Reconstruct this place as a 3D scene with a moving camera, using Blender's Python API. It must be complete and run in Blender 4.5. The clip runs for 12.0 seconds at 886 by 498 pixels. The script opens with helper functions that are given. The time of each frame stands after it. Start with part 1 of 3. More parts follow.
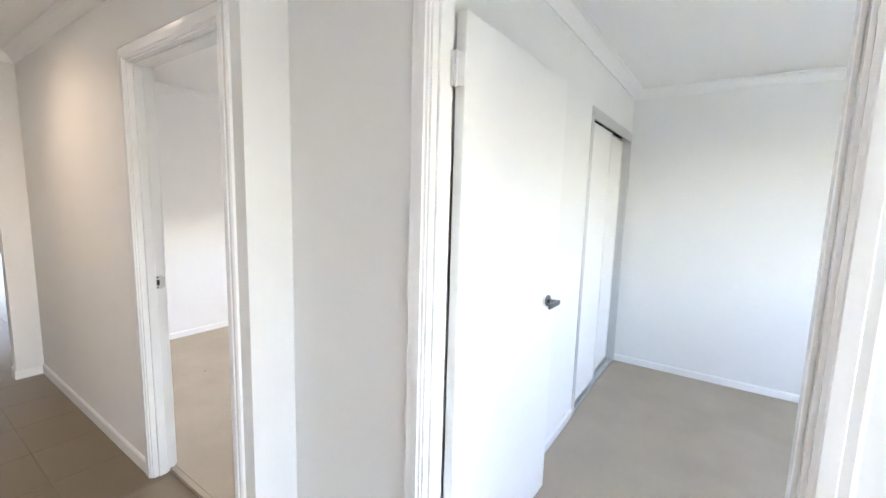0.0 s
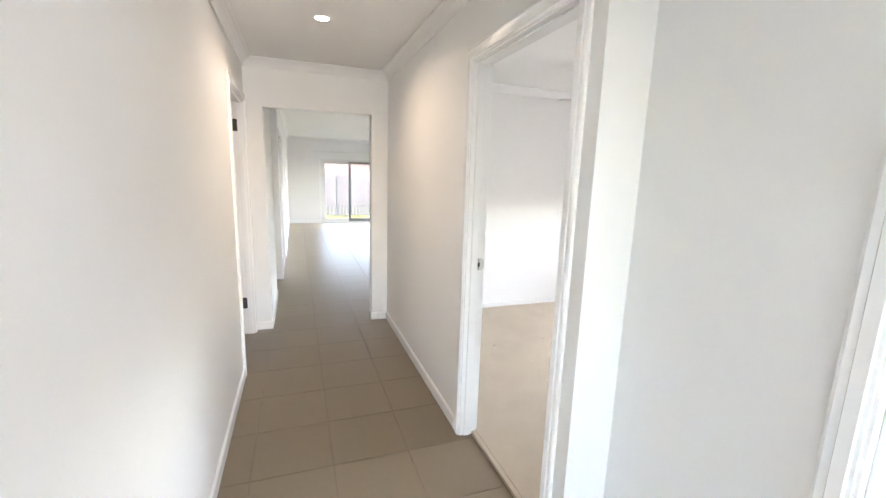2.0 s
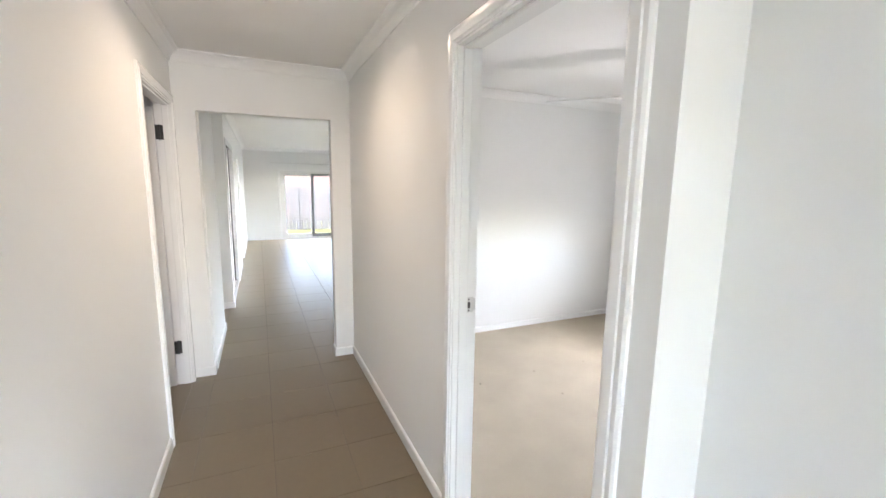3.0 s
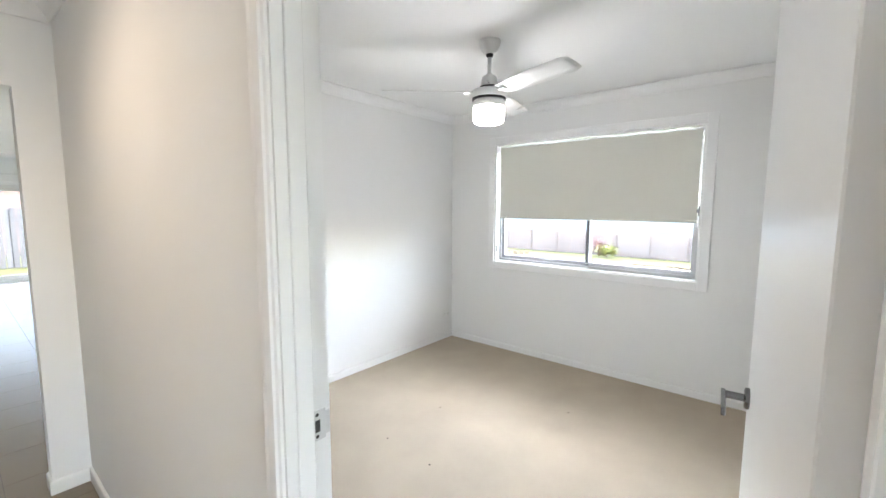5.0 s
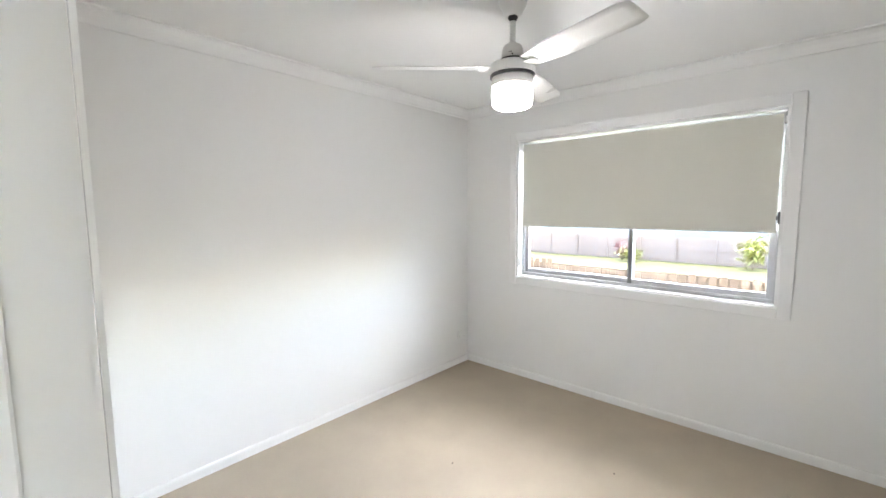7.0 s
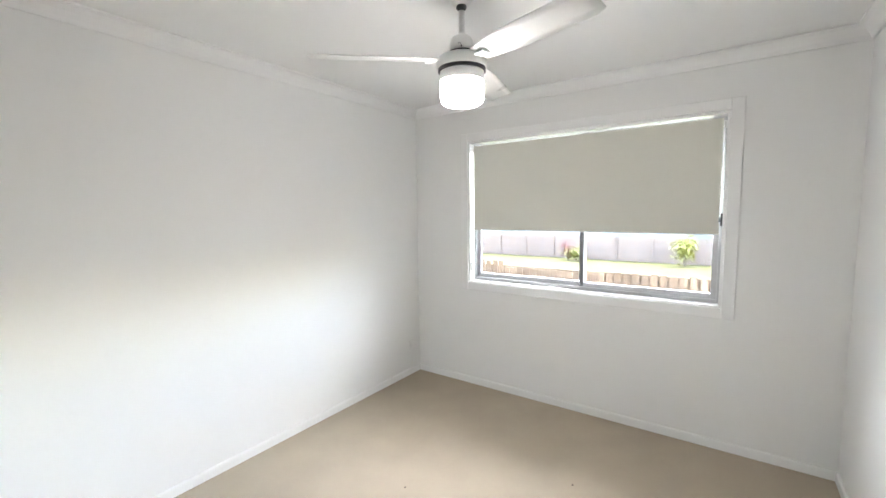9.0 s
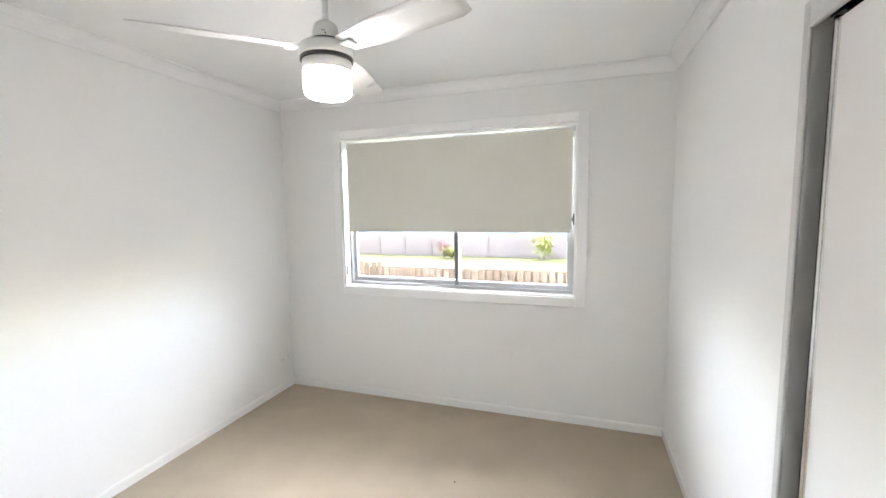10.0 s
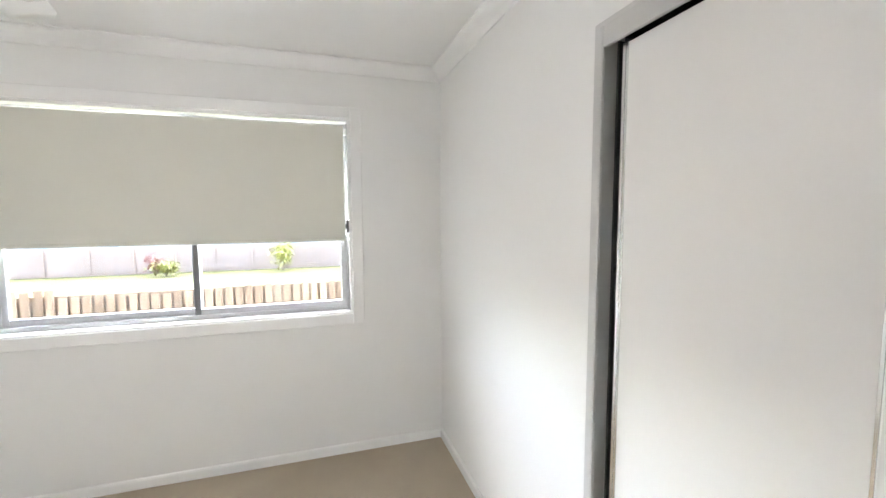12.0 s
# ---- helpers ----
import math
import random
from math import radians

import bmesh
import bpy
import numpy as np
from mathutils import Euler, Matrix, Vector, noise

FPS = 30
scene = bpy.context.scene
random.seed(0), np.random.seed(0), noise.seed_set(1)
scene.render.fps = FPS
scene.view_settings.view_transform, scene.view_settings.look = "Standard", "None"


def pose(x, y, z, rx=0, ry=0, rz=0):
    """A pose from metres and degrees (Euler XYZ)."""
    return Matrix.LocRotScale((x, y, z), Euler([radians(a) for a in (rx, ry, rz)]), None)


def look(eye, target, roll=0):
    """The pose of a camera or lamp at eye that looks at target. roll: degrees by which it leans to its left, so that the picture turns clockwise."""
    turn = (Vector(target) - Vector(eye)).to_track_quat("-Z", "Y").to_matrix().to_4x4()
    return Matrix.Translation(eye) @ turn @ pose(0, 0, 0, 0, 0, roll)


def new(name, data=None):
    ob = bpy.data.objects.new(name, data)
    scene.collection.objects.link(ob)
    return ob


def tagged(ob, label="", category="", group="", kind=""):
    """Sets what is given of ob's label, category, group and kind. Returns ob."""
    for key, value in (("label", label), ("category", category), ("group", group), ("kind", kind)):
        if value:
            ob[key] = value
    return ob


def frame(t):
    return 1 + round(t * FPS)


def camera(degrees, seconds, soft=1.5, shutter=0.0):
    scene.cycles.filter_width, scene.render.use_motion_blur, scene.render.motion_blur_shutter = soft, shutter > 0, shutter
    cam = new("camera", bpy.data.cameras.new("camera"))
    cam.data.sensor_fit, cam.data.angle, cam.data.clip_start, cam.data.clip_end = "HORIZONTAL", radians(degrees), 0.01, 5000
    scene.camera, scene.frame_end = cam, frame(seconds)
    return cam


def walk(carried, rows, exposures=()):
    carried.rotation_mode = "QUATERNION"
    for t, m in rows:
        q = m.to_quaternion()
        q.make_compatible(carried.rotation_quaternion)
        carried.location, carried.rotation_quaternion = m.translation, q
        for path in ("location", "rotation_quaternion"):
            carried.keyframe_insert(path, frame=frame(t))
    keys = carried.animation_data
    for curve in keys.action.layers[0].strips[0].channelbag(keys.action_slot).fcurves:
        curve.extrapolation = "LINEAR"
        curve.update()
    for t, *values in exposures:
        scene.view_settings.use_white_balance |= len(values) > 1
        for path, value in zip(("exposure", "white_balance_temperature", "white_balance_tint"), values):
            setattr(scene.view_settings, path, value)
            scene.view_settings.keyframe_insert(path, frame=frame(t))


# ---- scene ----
cam = camera(94.5, 12.0)
PATH = [
    (0, (-0.779, 1.077, 1.497), (0.854, 2.204, 1.244), 1.6),
    (0.5, (-0.847, 1.03, 1.501), (0.511, 2.47, 1.214), 2.3),
    (1, (-0.883, 1.046, 1.508), (0.165, 2.719, 1.187), 2.4),
    (1.5, (-0.88, 1.168, 1.503), (-0.082, 2.969, 1.157), 2.2),
    (2, (-0.861, 1.395, 1.507), (-0.195, 3.247, 1.152), 1.7),
    (2.5, (-0.813, 1.634, 1.49), (-0.142, 3.49, 1.163), 1.0),
    (3, (-0.729, 1.895, 1.534), (0.079, 3.698, 1.228), 0.8),
    (3.5, (-0.66, 2.129, 1.492), (0.367, 3.828, 1.245), 0.2),
    (5.5, (-0.293, 2.769, 1.509), (1.284, 3.98, 1.293), 0.4),
    (6, (-0.166, 2.85, 1.515), (1.378, 4.102, 1.303), 0.3),
    (6.5, (-0.04, 2.931, 1.528), (1.447, 4.252, 1.328), -0.0),
    (8.5, (0.184, 3.081, 1.548), (1.661, 4.415, 1.355), -0.7),
    (9, (0.192, 3.088, 1.549), (1.819, 4.235, 1.36), -0.7),
    (9.5, (0.218, 3.09, 1.552), (1.989, 4.0, 1.364), -0.8),
    (10, (0.272, 3.108, 1.554), (2.154, 3.731, 1.359), -0.8),
    (10.5, (0.337, 3.109, 1.536), (2.302, 3.433, 1.347), -0.7),
    (11, (0.46, 3.159, 1.552), (2.449, 3.153, 1.348), -0.4),
    (11.5, (0.561, 3.228, 1.533), (2.527, 2.914, 1.35), -0.3),
    (12, (0.619, 3.337, 1.543), (2.52, 2.741, 1.372), -0.3),
]
EXPOSURES = [(0.0, 5.15, 6600, 20), (2.0, 5.35, 6530, 18), (3.5, 5.28, 6370, 17), (6.0, 5.32, 6240, 14), (6.5, 5.28, 6380, 16), (8.5, 5.18, 6480, 15), (10.5, 5.31, 6520, 17), (12.0, 5.34, 6560, 16)]
walk(cam, [(t, look(eye, target, roll)) for t, eye, target, roll in PATH], EXPOSURES)

# ---- world, sun, lamps ----
SUN_EL, SUN_AZ = 48.0, 90.0      # degrees; azimuth clockwise from +y
world = bpy.data.worlds.new("sky_world")
scene.world = world
world.use_nodes = True
wn = world.node_tree
wn.nodes.clear()
sky = wn.nodes.new("ShaderNodeTexSky")
sky.sky_type = "NISHITA"
sky.sun_disc = False
sky.sun_elevation, sky.sun_rotation = radians(SUN_EL), radians(SUN_AZ)
sky.air_density, sky.dust_density = 1.2, 1.0
bg = wn.nodes.new("ShaderNodeBackground")
bg.inputs["Strength"].default_value = 0.15
wo = wn.nodes.new("ShaderNodeOutputWorld")
wn.links.new(sky.outputs[0], bg.inputs[0])
wn.links.new(bg.outputs[0], wo.inputs[0])


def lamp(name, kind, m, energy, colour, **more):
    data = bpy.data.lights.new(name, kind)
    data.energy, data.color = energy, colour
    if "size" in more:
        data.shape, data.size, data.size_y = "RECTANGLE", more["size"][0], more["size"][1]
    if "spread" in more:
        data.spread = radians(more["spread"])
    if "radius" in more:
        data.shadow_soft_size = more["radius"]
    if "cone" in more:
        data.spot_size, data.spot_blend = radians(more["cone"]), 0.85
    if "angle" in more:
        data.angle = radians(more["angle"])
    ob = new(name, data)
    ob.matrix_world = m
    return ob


az, el = radians(SUN_AZ), radians(SUN_EL)
sun_way = Vector((math.sin(az) * math.cos(el), math.cos(az) * math.cos(el), math.sin(el)))
lamp("sun", "SUN", look(sun_way * 50, (0, 0, 0)), 2.1, (0.87, 0.96, 1.0), angle=100)
# added lamps as skylight at assumed unseen openings: entry door, front bedroom, living room
# fill lamp, turned and narrowed to brighten the hall's left wall
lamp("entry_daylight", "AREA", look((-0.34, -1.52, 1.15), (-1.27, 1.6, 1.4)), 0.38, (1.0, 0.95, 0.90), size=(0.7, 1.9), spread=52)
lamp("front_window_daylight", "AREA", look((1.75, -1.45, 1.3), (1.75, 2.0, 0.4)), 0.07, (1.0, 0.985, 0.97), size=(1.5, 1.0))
# fill lamp at an invented window, brightens the living room
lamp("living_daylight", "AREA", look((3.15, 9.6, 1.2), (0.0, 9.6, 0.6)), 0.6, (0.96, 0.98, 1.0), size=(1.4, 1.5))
lamp("downlight_beam", "SPOT", look((-0.675, 4.27, 2.43), (-0.675, 4.27, 0)), 0.98, (1.0, 0.78, 0.55), radius=0.05, cone=165)


# ---- materials ----
def material(name, colour, rough=0.5, metal=0.0, vary=0.05, scale=6.0, bump=0.0, fine=180.0, coat=0.0, spread=0.0, streak=None, gloss=0.06, spec=0.5):
    """A procedural surface: two scales of variation in colour, roughness and relief."""
    mat = bpy.data.materials.new(name)
    mat.use_nodes = True
    nt = mat.node_tree
    n, l = nt.nodes, nt.links
    b = n["Principled BSDF"]
    b.inputs["Metallic"].default_value = metal
    b.inputs["Coat Weight"].default_value = coat
    b.inputs["Specular IOR Level"].default_value = spec
    geo = n.new("ShaderNodeNewGeometry")
    vec = geo.outputs["Position"]
    if streak:
        mp = n.new("ShaderNodeMapping")
        mp.inputs["Scale"].default_value = streak
        l.new(vec, mp.inputs["Vector"])
        vec = mp.outputs["Vector"]
    big = n.new("ShaderNodeTexNoise")
    big.inputs["Scale"].default_value, big.inputs["Detail"].default_value = scale, 5
    small = n.new("ShaderNodeTexNoise")
    small.inputs["Scale"].default_value, small.inputs["Detail"].default_value = fine, 3
    l.new(vec, big.inputs["Vector"])
    l.new(vec, small.inputs["Vector"])
    mix = n.new("ShaderNodeMix")
    mix.data_type = "FLOAT"
    mix.inputs[0].default_value = 0.45
    l.new(big.outputs[0], mix.inputs[2])
    l.new(small.outputs[0], mix.inputs[3])
    ramp = n.new("ShaderNodeValToRGB")
    lo = [max(0.0, c * (1 - vary)) for c in colour]
    hi = [min(1.0, c * (1 + vary)) for c in colour]
    ramp.color_ramp.elements[0].position, ramp.color_ramp.elements[1].position = 0.36, 0.64
    ramp.color_ramp.elements[0].color, ramp.color_ramp.elements[1].color = (*lo, 1), (*hi, 1)
    l.new(mix.outputs[0], ramp.inputs[0])
    out = ramp.outputs[0]
    if spread:
        info = n.new("ShaderNodeObjectInfo")
        rng = n.new("ShaderNodeMapRange")
        rng.inputs[3].default_value, rng.inputs[4].default_value = 1 - spread, 1 + spread
        l.new(info.outputs["Random"], rng.inputs[0])
        hsv = n.new("ShaderNodeHueSaturation")
        l.new(rng.outputs[0], hsv.inputs["Value"])
        l.new(out, hsv.inputs["Color"])
        out = hsv.outputs[0]
    l.new(out, b.inputs["Base Color"])
    rr = n.new("ShaderNodeMapRange")
    rr.inputs[3].default_value, rr.inputs[4].default_value = max(0.02, rough - gloss), min(1.0, rough + gloss)
    l.new(big.outputs[0], rr.inputs[0])
    l.new(rr.outputs[0], b.inputs["Roughness"])
    if bump:
        bp = n.new("ShaderNodeBump")
        bp.inputs["Strength"].default_value, bp.inputs["Distance"].default_value = bump, 0.004
        l.new(small.outputs[0], bp.inputs["Height"])
        l.new(bp.outputs[0], b.inputs["Normal"])
    return mat


def glowing(name, colour, strength):
    mat = bpy.data.materials.new(name)
    mat.use_nodes = True
    b = mat.node_tree.nodes["Principled BSDF"]
    b.inputs["Base Color"].default_value = (*colour, 1)
    b.inputs["Emission Color"].default_value = (*colour, 1)
    b.inputs["Emission Strength"].default_value = strength
    return mat


def clear_glass(name, tint):
    mat = bpy.data.materials.new(name)
    mat.use_nodes = True
    nt = mat.node_tree
    nt.nodes.clear()
    out = nt.nodes.new("ShaderNodeOutputMaterial")
    tr = nt.nodes.new("ShaderNodeBsdfTransparent")
    tr.inputs[0].default_value = (*tint, 1)
    gl = nt.nodes.new("ShaderNodeBsdfGlossy")
    gl.inputs["Roughness"].default_value = 0.02
    fr = nt.nodes.new("ShaderNodeFresnel")
    fr.inputs[0].default_value = 1.45
    mx = nt.nodes.new("ShaderNodeMixShader")
    nt.links.new(fr.outputs[0], mx.inputs[0])
    nt.links.new(tr.outputs[0], mx.inputs[1])
    nt.links.new(gl.outputs[0], mx.inputs[2])
    nt.links.new(mx.outputs[0], out.inputs[0])
    return mat


M_WALL = material("wall_paint", (0.80, 0.80, 0.785), 0.68, vary=0.004, scale=1.3, bump=0.05, fine=260)
M_CEIL = material("ceiling_paint", (0.82, 0.82, 0.81), 0.8, vary=0.004, scale=0.9, bump=0.03)
M_TRIM = material("gloss_trim_paint", (0.86, 0.86, 0.85), 0.2, vary=0.005, scale=2.5, bump=0.02, fine=60)
M_DOOR = material("door_paint", (0.82, 0.82, 0.81), 0.31, vary=0.004, scale=1.8, bump=0.02, fine=90, streak=(1, 1, 0.35))
M_CARPET = material("carpet_pile", (0.435, 0.370, 0.288), 0.97, vary=0.07, scale=3.0, bump=0.5, fine=420, spec=0.1)
M_TILE = material("porcelain_tile", (0.200, 0.155, 0.100), 0.36, vary=0.03, scale=26, bump=0.03, fine=300, spread=0.025, gloss=0.025)
M_GROUT = material("tile_grout", (0.155, 0.125, 0.092), 0.9, vary=0.15, scale=14, bump=0.3)
M_STEEL = material("satin_steel", (0.19, 0.19, 0.195), 0.22, metal=1.0, vary=0.06, scale=30, fine=300)
M_DARK = material("dark_hardware", (0.02, 0.02, 0.02), 0.4, vary=0.2, scale=30)
M_ALU = material("anodised_aluminium", (0.62, 0.62, 0.61), 0.32, metal=0.9, vary=0.05, scale=18)
M_CHROME = material("bright_aluminium", (0.80, 0.80, 0.79), 0.16, metal=1.0, vary=0.02, scale=18)
M_SASH = material("matt_silver_sash", (0.50, 0.50, 0.51), 0.45, metal=0.3, vary=0.05, scale=18)
M_GREYALU = material("grey_powdercoat", (0.20, 0.205, 0.21), 0.4, metal=0.3, vary=0.06, scale=18)
M_JAMB = material("grey_satin_metal", (0.58, 0.58, 0.57), 0.35, metal=0.3, vary=0.03, scale=12)
M_ROBE = material("robe_door_board", (0.80, 0.79, 0.77), 0.42, vary=0.003, scale=2.0, bump=0.02, fine=70)
M_BLIND = material("blockout_fabric", (0.68, 0.67, 0.60), 0.85, vary=0.02, scale=3, bump=0.04, fine=500)
M_WHITE = material("white_enamel", (0.74, 0.74, 0.72), 0.3, vary=0.02, scale=10)
M_PLASTIC = material("white_plastic", (0.80, 0.80, 0.78), 0.35, vary=0.02, scale=20)
M_GLASS = clear_glass("window_glass", (0.80, 0.81, 0.80))
M_DOORGLASS = clear_glass("door_glass", (0.82, 0.83, 0.82))
M_GLOW = glowing("opal_diffuser", (1.0, 0.99, 0.97), 1.7)
M_GLOWWARM = glowing("downlight_lens", (1.0, 0.90, 0.76), 3.0)
M_PALING = material("weathered_paling", (0.27, 0.185, 0.145), 0.9, vary=0.16, scale=3, bump=0.5, fine=60, spread=0.12, spec=0.05, streak=(6, 6, 0.6))
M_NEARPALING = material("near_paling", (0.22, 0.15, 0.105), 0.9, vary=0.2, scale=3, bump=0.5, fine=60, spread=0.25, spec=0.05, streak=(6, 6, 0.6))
M_BACKPALING = material("pale_paling", (0.11, 0.095, 0.086), 0.9, vary=0.12, scale=3, bump=0.5, fine=60, spread=0.12, spec=0.05, streak=(6, 6, 0.6))
M_GRASS = material("lawn_grass", (0.070, 0.064, 0.026), 0.95, vary=0.35, scale=0.9, bump=0.8, fine=25, spec=0.03)
M_BRICK = material("face_brick", (0.22, 0.125, 0.095), 0.85, vary=0.12, scale=1.2, bump=0.4, fine=30)
M_PLASTER = material("pale_wall_plaster", (0.34, 0.33, 0.31), 0.85, vary=0.05, scale=1.5, bump=0.3, fine=40)
M_ROOF = material("roof_tile", (0.20, 0.19, 0.19), 0.8, vary=0.15, scale=2)
M_LEAFY = material("lime_foliage", (0.22, 0.20, 0.03), 0.7, vary=0.3, scale=5, spread=0.2)
M_LEAFR = material("red_foliage", (0.16, 0.036, 0.032), 0.7, vary=0.3, scale=5, spread=0.2)
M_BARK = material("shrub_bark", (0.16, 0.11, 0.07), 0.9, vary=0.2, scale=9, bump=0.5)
M_DIRT = material("carpet_fleck", (0.07, 0.05, 0.04), 0.9, vary=0.2, scale=40)


# ---- building helpers ----
def mesh_of(bm, name):
    bmesh.ops.recalc_face_normals(bm, faces=bm.faces[:])
    me = bpy.data.meshes.new(name)
    bm.to_mesh(me)
    bm.free()
    return me


def part(name, bm, mat, parent=None, label="", m=None, smooth=False):
    me = mesh_of(bm, name)
    me.materials.append(mat)
    if smooth:
        for p in me.polygons:
            p.use_smooth = True
    ob = new(name, me)
    if m is not None:
        ob.matrix_world = m
    if parent is not None:
        ob.parent = parent
    if label:
        tagged(ob, label)
    return ob


def empty(name, m, label, category, group="", kind=""):
    ob = new(name)
    ob.matrix_world = m
    ob.empty_display_size = 0.1
    return tagged(ob, label, category, group, kind)


def box(x0, x1, y0, y1, z0, z1, bevel=0.0, bm=None, seg=1):
    own = bm is None
    bm = bmesh.new() if own else bm
    made = bmesh.ops.create_cube(bm, size=1.0)["verts"]
    for v in made:
        v.co = Vector(((x0 + x1) / 2 + v.co.x * (x1 - x0), (y0 + y1) / 2 + v.co.y * (y1 - y0), (z0 + z1) / 2 + v.co.z * (z1 - z0)))
    if bevel:
        edges = list({e for v in made for e in v.link_edges})
        bmesh.ops.bevel(bm, geom=edges, offset=bevel, segments=seg, profile=0.6, affect="EDGES")
    return bm


def lathe(profile, bm=None, steps=32, m=None):
    """A turned shape from (radius, z) pairs."""
    bm = bm or bmesh.new()
    rings = []
    for r, z in profile:
        if r < 1e-6:
            rings.append([bm.verts.new((0, 0, z))])
        else:
            rings.append([bm.verts.new((r * math.cos(2 * math.pi * k / steps), r * math.sin(2 * math.pi * k / steps), z)) for k in range(steps)])
    for a, b in zip(rings, rings[1:]):
        for k in range(steps):
            k2 = (k + 1) % steps
            if len(a) == 1 and len(b) > 1:
                bm.faces.new((a[0], b[k], b[k2]))
            elif len(b) == 1 and len(a) > 1:
                bm.faces.new((a[k], b[0], a[k2]))
            elif len(a) > 1:
                bm.faces.new((a[k], b[k], b[k2], a[k2]))
    if m is not None:
        bm.transform(m)
    return bm


def sweep(profile, start, end, side, bm=None):
    """A straight moulding: profile points (out, up) swept from start to end; side is the way that 'out' points."""
    bm = bm or bmesh.new()
    s, e, o = Vector(start), Vector(end), Vector(side)
    ends = []
    for p in (s, e):
        ends.append([bm.verts.new(p + o * a + Vector((0, 0, b))) for a, b in profile])
    n = len(profile)
    for k in range(n):
        bm.faces.new((ends[0][k], ends[0][(k + 1) % n], ends[1][(k + 1) % n], ends[1][k]))
    bm.faces.new(ends[0])
    bm.faces.new(ends[1][::-1])
    return bm


def slab(name, axis, p0, p1, a0, a1, z0, z1, openings=(), mat=None, label="", category="wall"):
    """A wall across axis ('x' or 'y') from p0 to p1, along a0..a1, with openings (a0, a1, z0, z1) cut through."""
    cuts_a = sorted({a0, a1, *[v for o in openings for v in o[:2]]})
    cuts_z = sorted({z0, z1, *[v for o in openings for v in o[2:]]})
    solid = {}
    for i in range(len(cuts_a) - 1):
        for j in range(len(cuts_z) - 1):
            ca, cz = (cuts_a[i] + cuts_a[i + 1]) / 2, (cuts_z[j] + cuts_z[j + 1]) / 2
            solid[i, j] = not any(o[0] < ca < o[1] and o[2] < cz < o[3] for o in openings)
    bm = bmesh.new()
    cache = {}

    def vert(i, j, p):
        key = (i, j, p)
        if key not in cache:
            a, z, q = cuts_a[i], cuts_z[j], (p0, p1)[p]
            cache[key] = bm.verts.new((q, a, z) if axis == "x" else (a, q, z))
        return cache[key]

    for (i, j), full in solid.items():
        if not full:
            continue
        for p in (0, 1):
            bm.faces.new((vert(i, j, p), vert(i + 1, j, p), vert(i + 1, j + 1, p), vert(i, j + 1, p)))
        for di, dj, e in ((-1, 0, ((i, j), (i, j + 1))), (1, 0, ((i + 1, j), (i + 1, j + 1))), (0, -1, ((i, j), (i + 1, j))), (0, 1, ((i, j + 1), (i + 1, j + 1)))):
            if not solid.get((i + di, j + dj), False):
                (ia, ja), (ib, jb) = e
                bm.faces.new((vert(ia, ja, 0), vert(ib, jb, 0), vert(ib, jb, 1), vert(ia, ja, 1)))
    ob = part(name, bm, mat or M_WALL)
    return tagged(ob, label or "white painted plasterboard wall, smooth and clean", category, kind="structure")


# ---- plan ----
CEIL = 2.45
EAST, NORTH, SOUTH2 = 3.202, 5.497, 2.542      # bedroom faces: window wall, far wall, robe wall
HALL_L, HALL_END = -1.267, 5.486
DOOR_H = 2.068
D2A, D2B = 2.582, 3.402                      # clear opening of the bedroom door
D1A, D1B = 0.920, 1.790                      # clear opening of the front bedroom door
DLA, DLB = 4.575, 5.395                     # clear opening of the door across the hall
WIN = (3.122, 4.935, 0.932, 2.112)            # window opening in the east wall: y0, y1, z0, z1
LIVE_Z, LIVE_END, LIVE_CEIL = 0.0, 14.0, 2.45
EAVE = EAST + 0.155 + 0.87                  # outer edge of the eaves
LT = 0.018                                  # door lining thickness

slab("wall_hall_right", "x", 0.0, 0.10, 2.445, HALL_END, 0, CEIL, [(D2A - LT, D2B + LT, 0, DOOR_H + LT)])
slab("wall_between_bedrooms", "y", 2.445, SOUTH2, 0.10, EAST, 0, CEIL, [(0.345, 1.651, 0, 2.072)])
slab("wall_niche", "x", 0.18, 0.28, -1.6, 2.445, 0, CEIL, [(D1A - LT, D1B + LT, 0, DOOR_H + LT)])
slab("wall_front_robe", "y", 1.84, 1.93, 0.28, EAST, 0, CEIL, [(1.945, 3.185, 0, 2.087)])
slab("wall_robe_divider", "x", 1.72, 1.81, 1.93, 2.445, 0, CEIL)
# second opening is unseen, added to let daylight into the living room
slab("wall_east", "x", EAST, EAST + 0.155, -1.82, LIVE_END + 0.2, -0.6, 2.8, [WIN, (8.9, 10.3, 0.4, 1.9)])
slab("wall_bedroom_north", "y", NORTH, NORTH + 0.10, 0.10, EAST, 0, CEIL)
slab("wall_hall_end", "y", HALL_END, HALL_END + 0.115, HALL_L, 0.10, 0, LIVE_CEIL, [(-1.125, -0.158, 0, 2.055)])
slab("wall_hall_left", "x", HALL_L - 0.09, HALL_L, -1.6, HALL_END + 0.115, 0, CEIL, [(DLA - LT, DLB + LT, 0, DOOR_H + LT)])
slab("wall_front", "y", -1.82, -1.6, -3.5, EAST, -0.6, 2.8, [(-1.1, -0.22, 0, 2.1), (0.95, 2.5, 0.95, 2.05)])
slab("wall_passage_left", "x", -1.215, -1.12, HALL_END + 0.115, 6.62, 0, LIVE_CEIL)
slab("wall_recess_near", "y", 6.53, 6.62, -2.3, -1.215, 0, LIVE_CEIL)
slab("wall_recess_back", "x", -2.4, -2.3, 6.53, 7.52, 0, LIVE_CEIL)
slab("wall_recess_far", "y", 7.43, 7.52, -2.3, -1.17, 0, LIVE_CEIL)
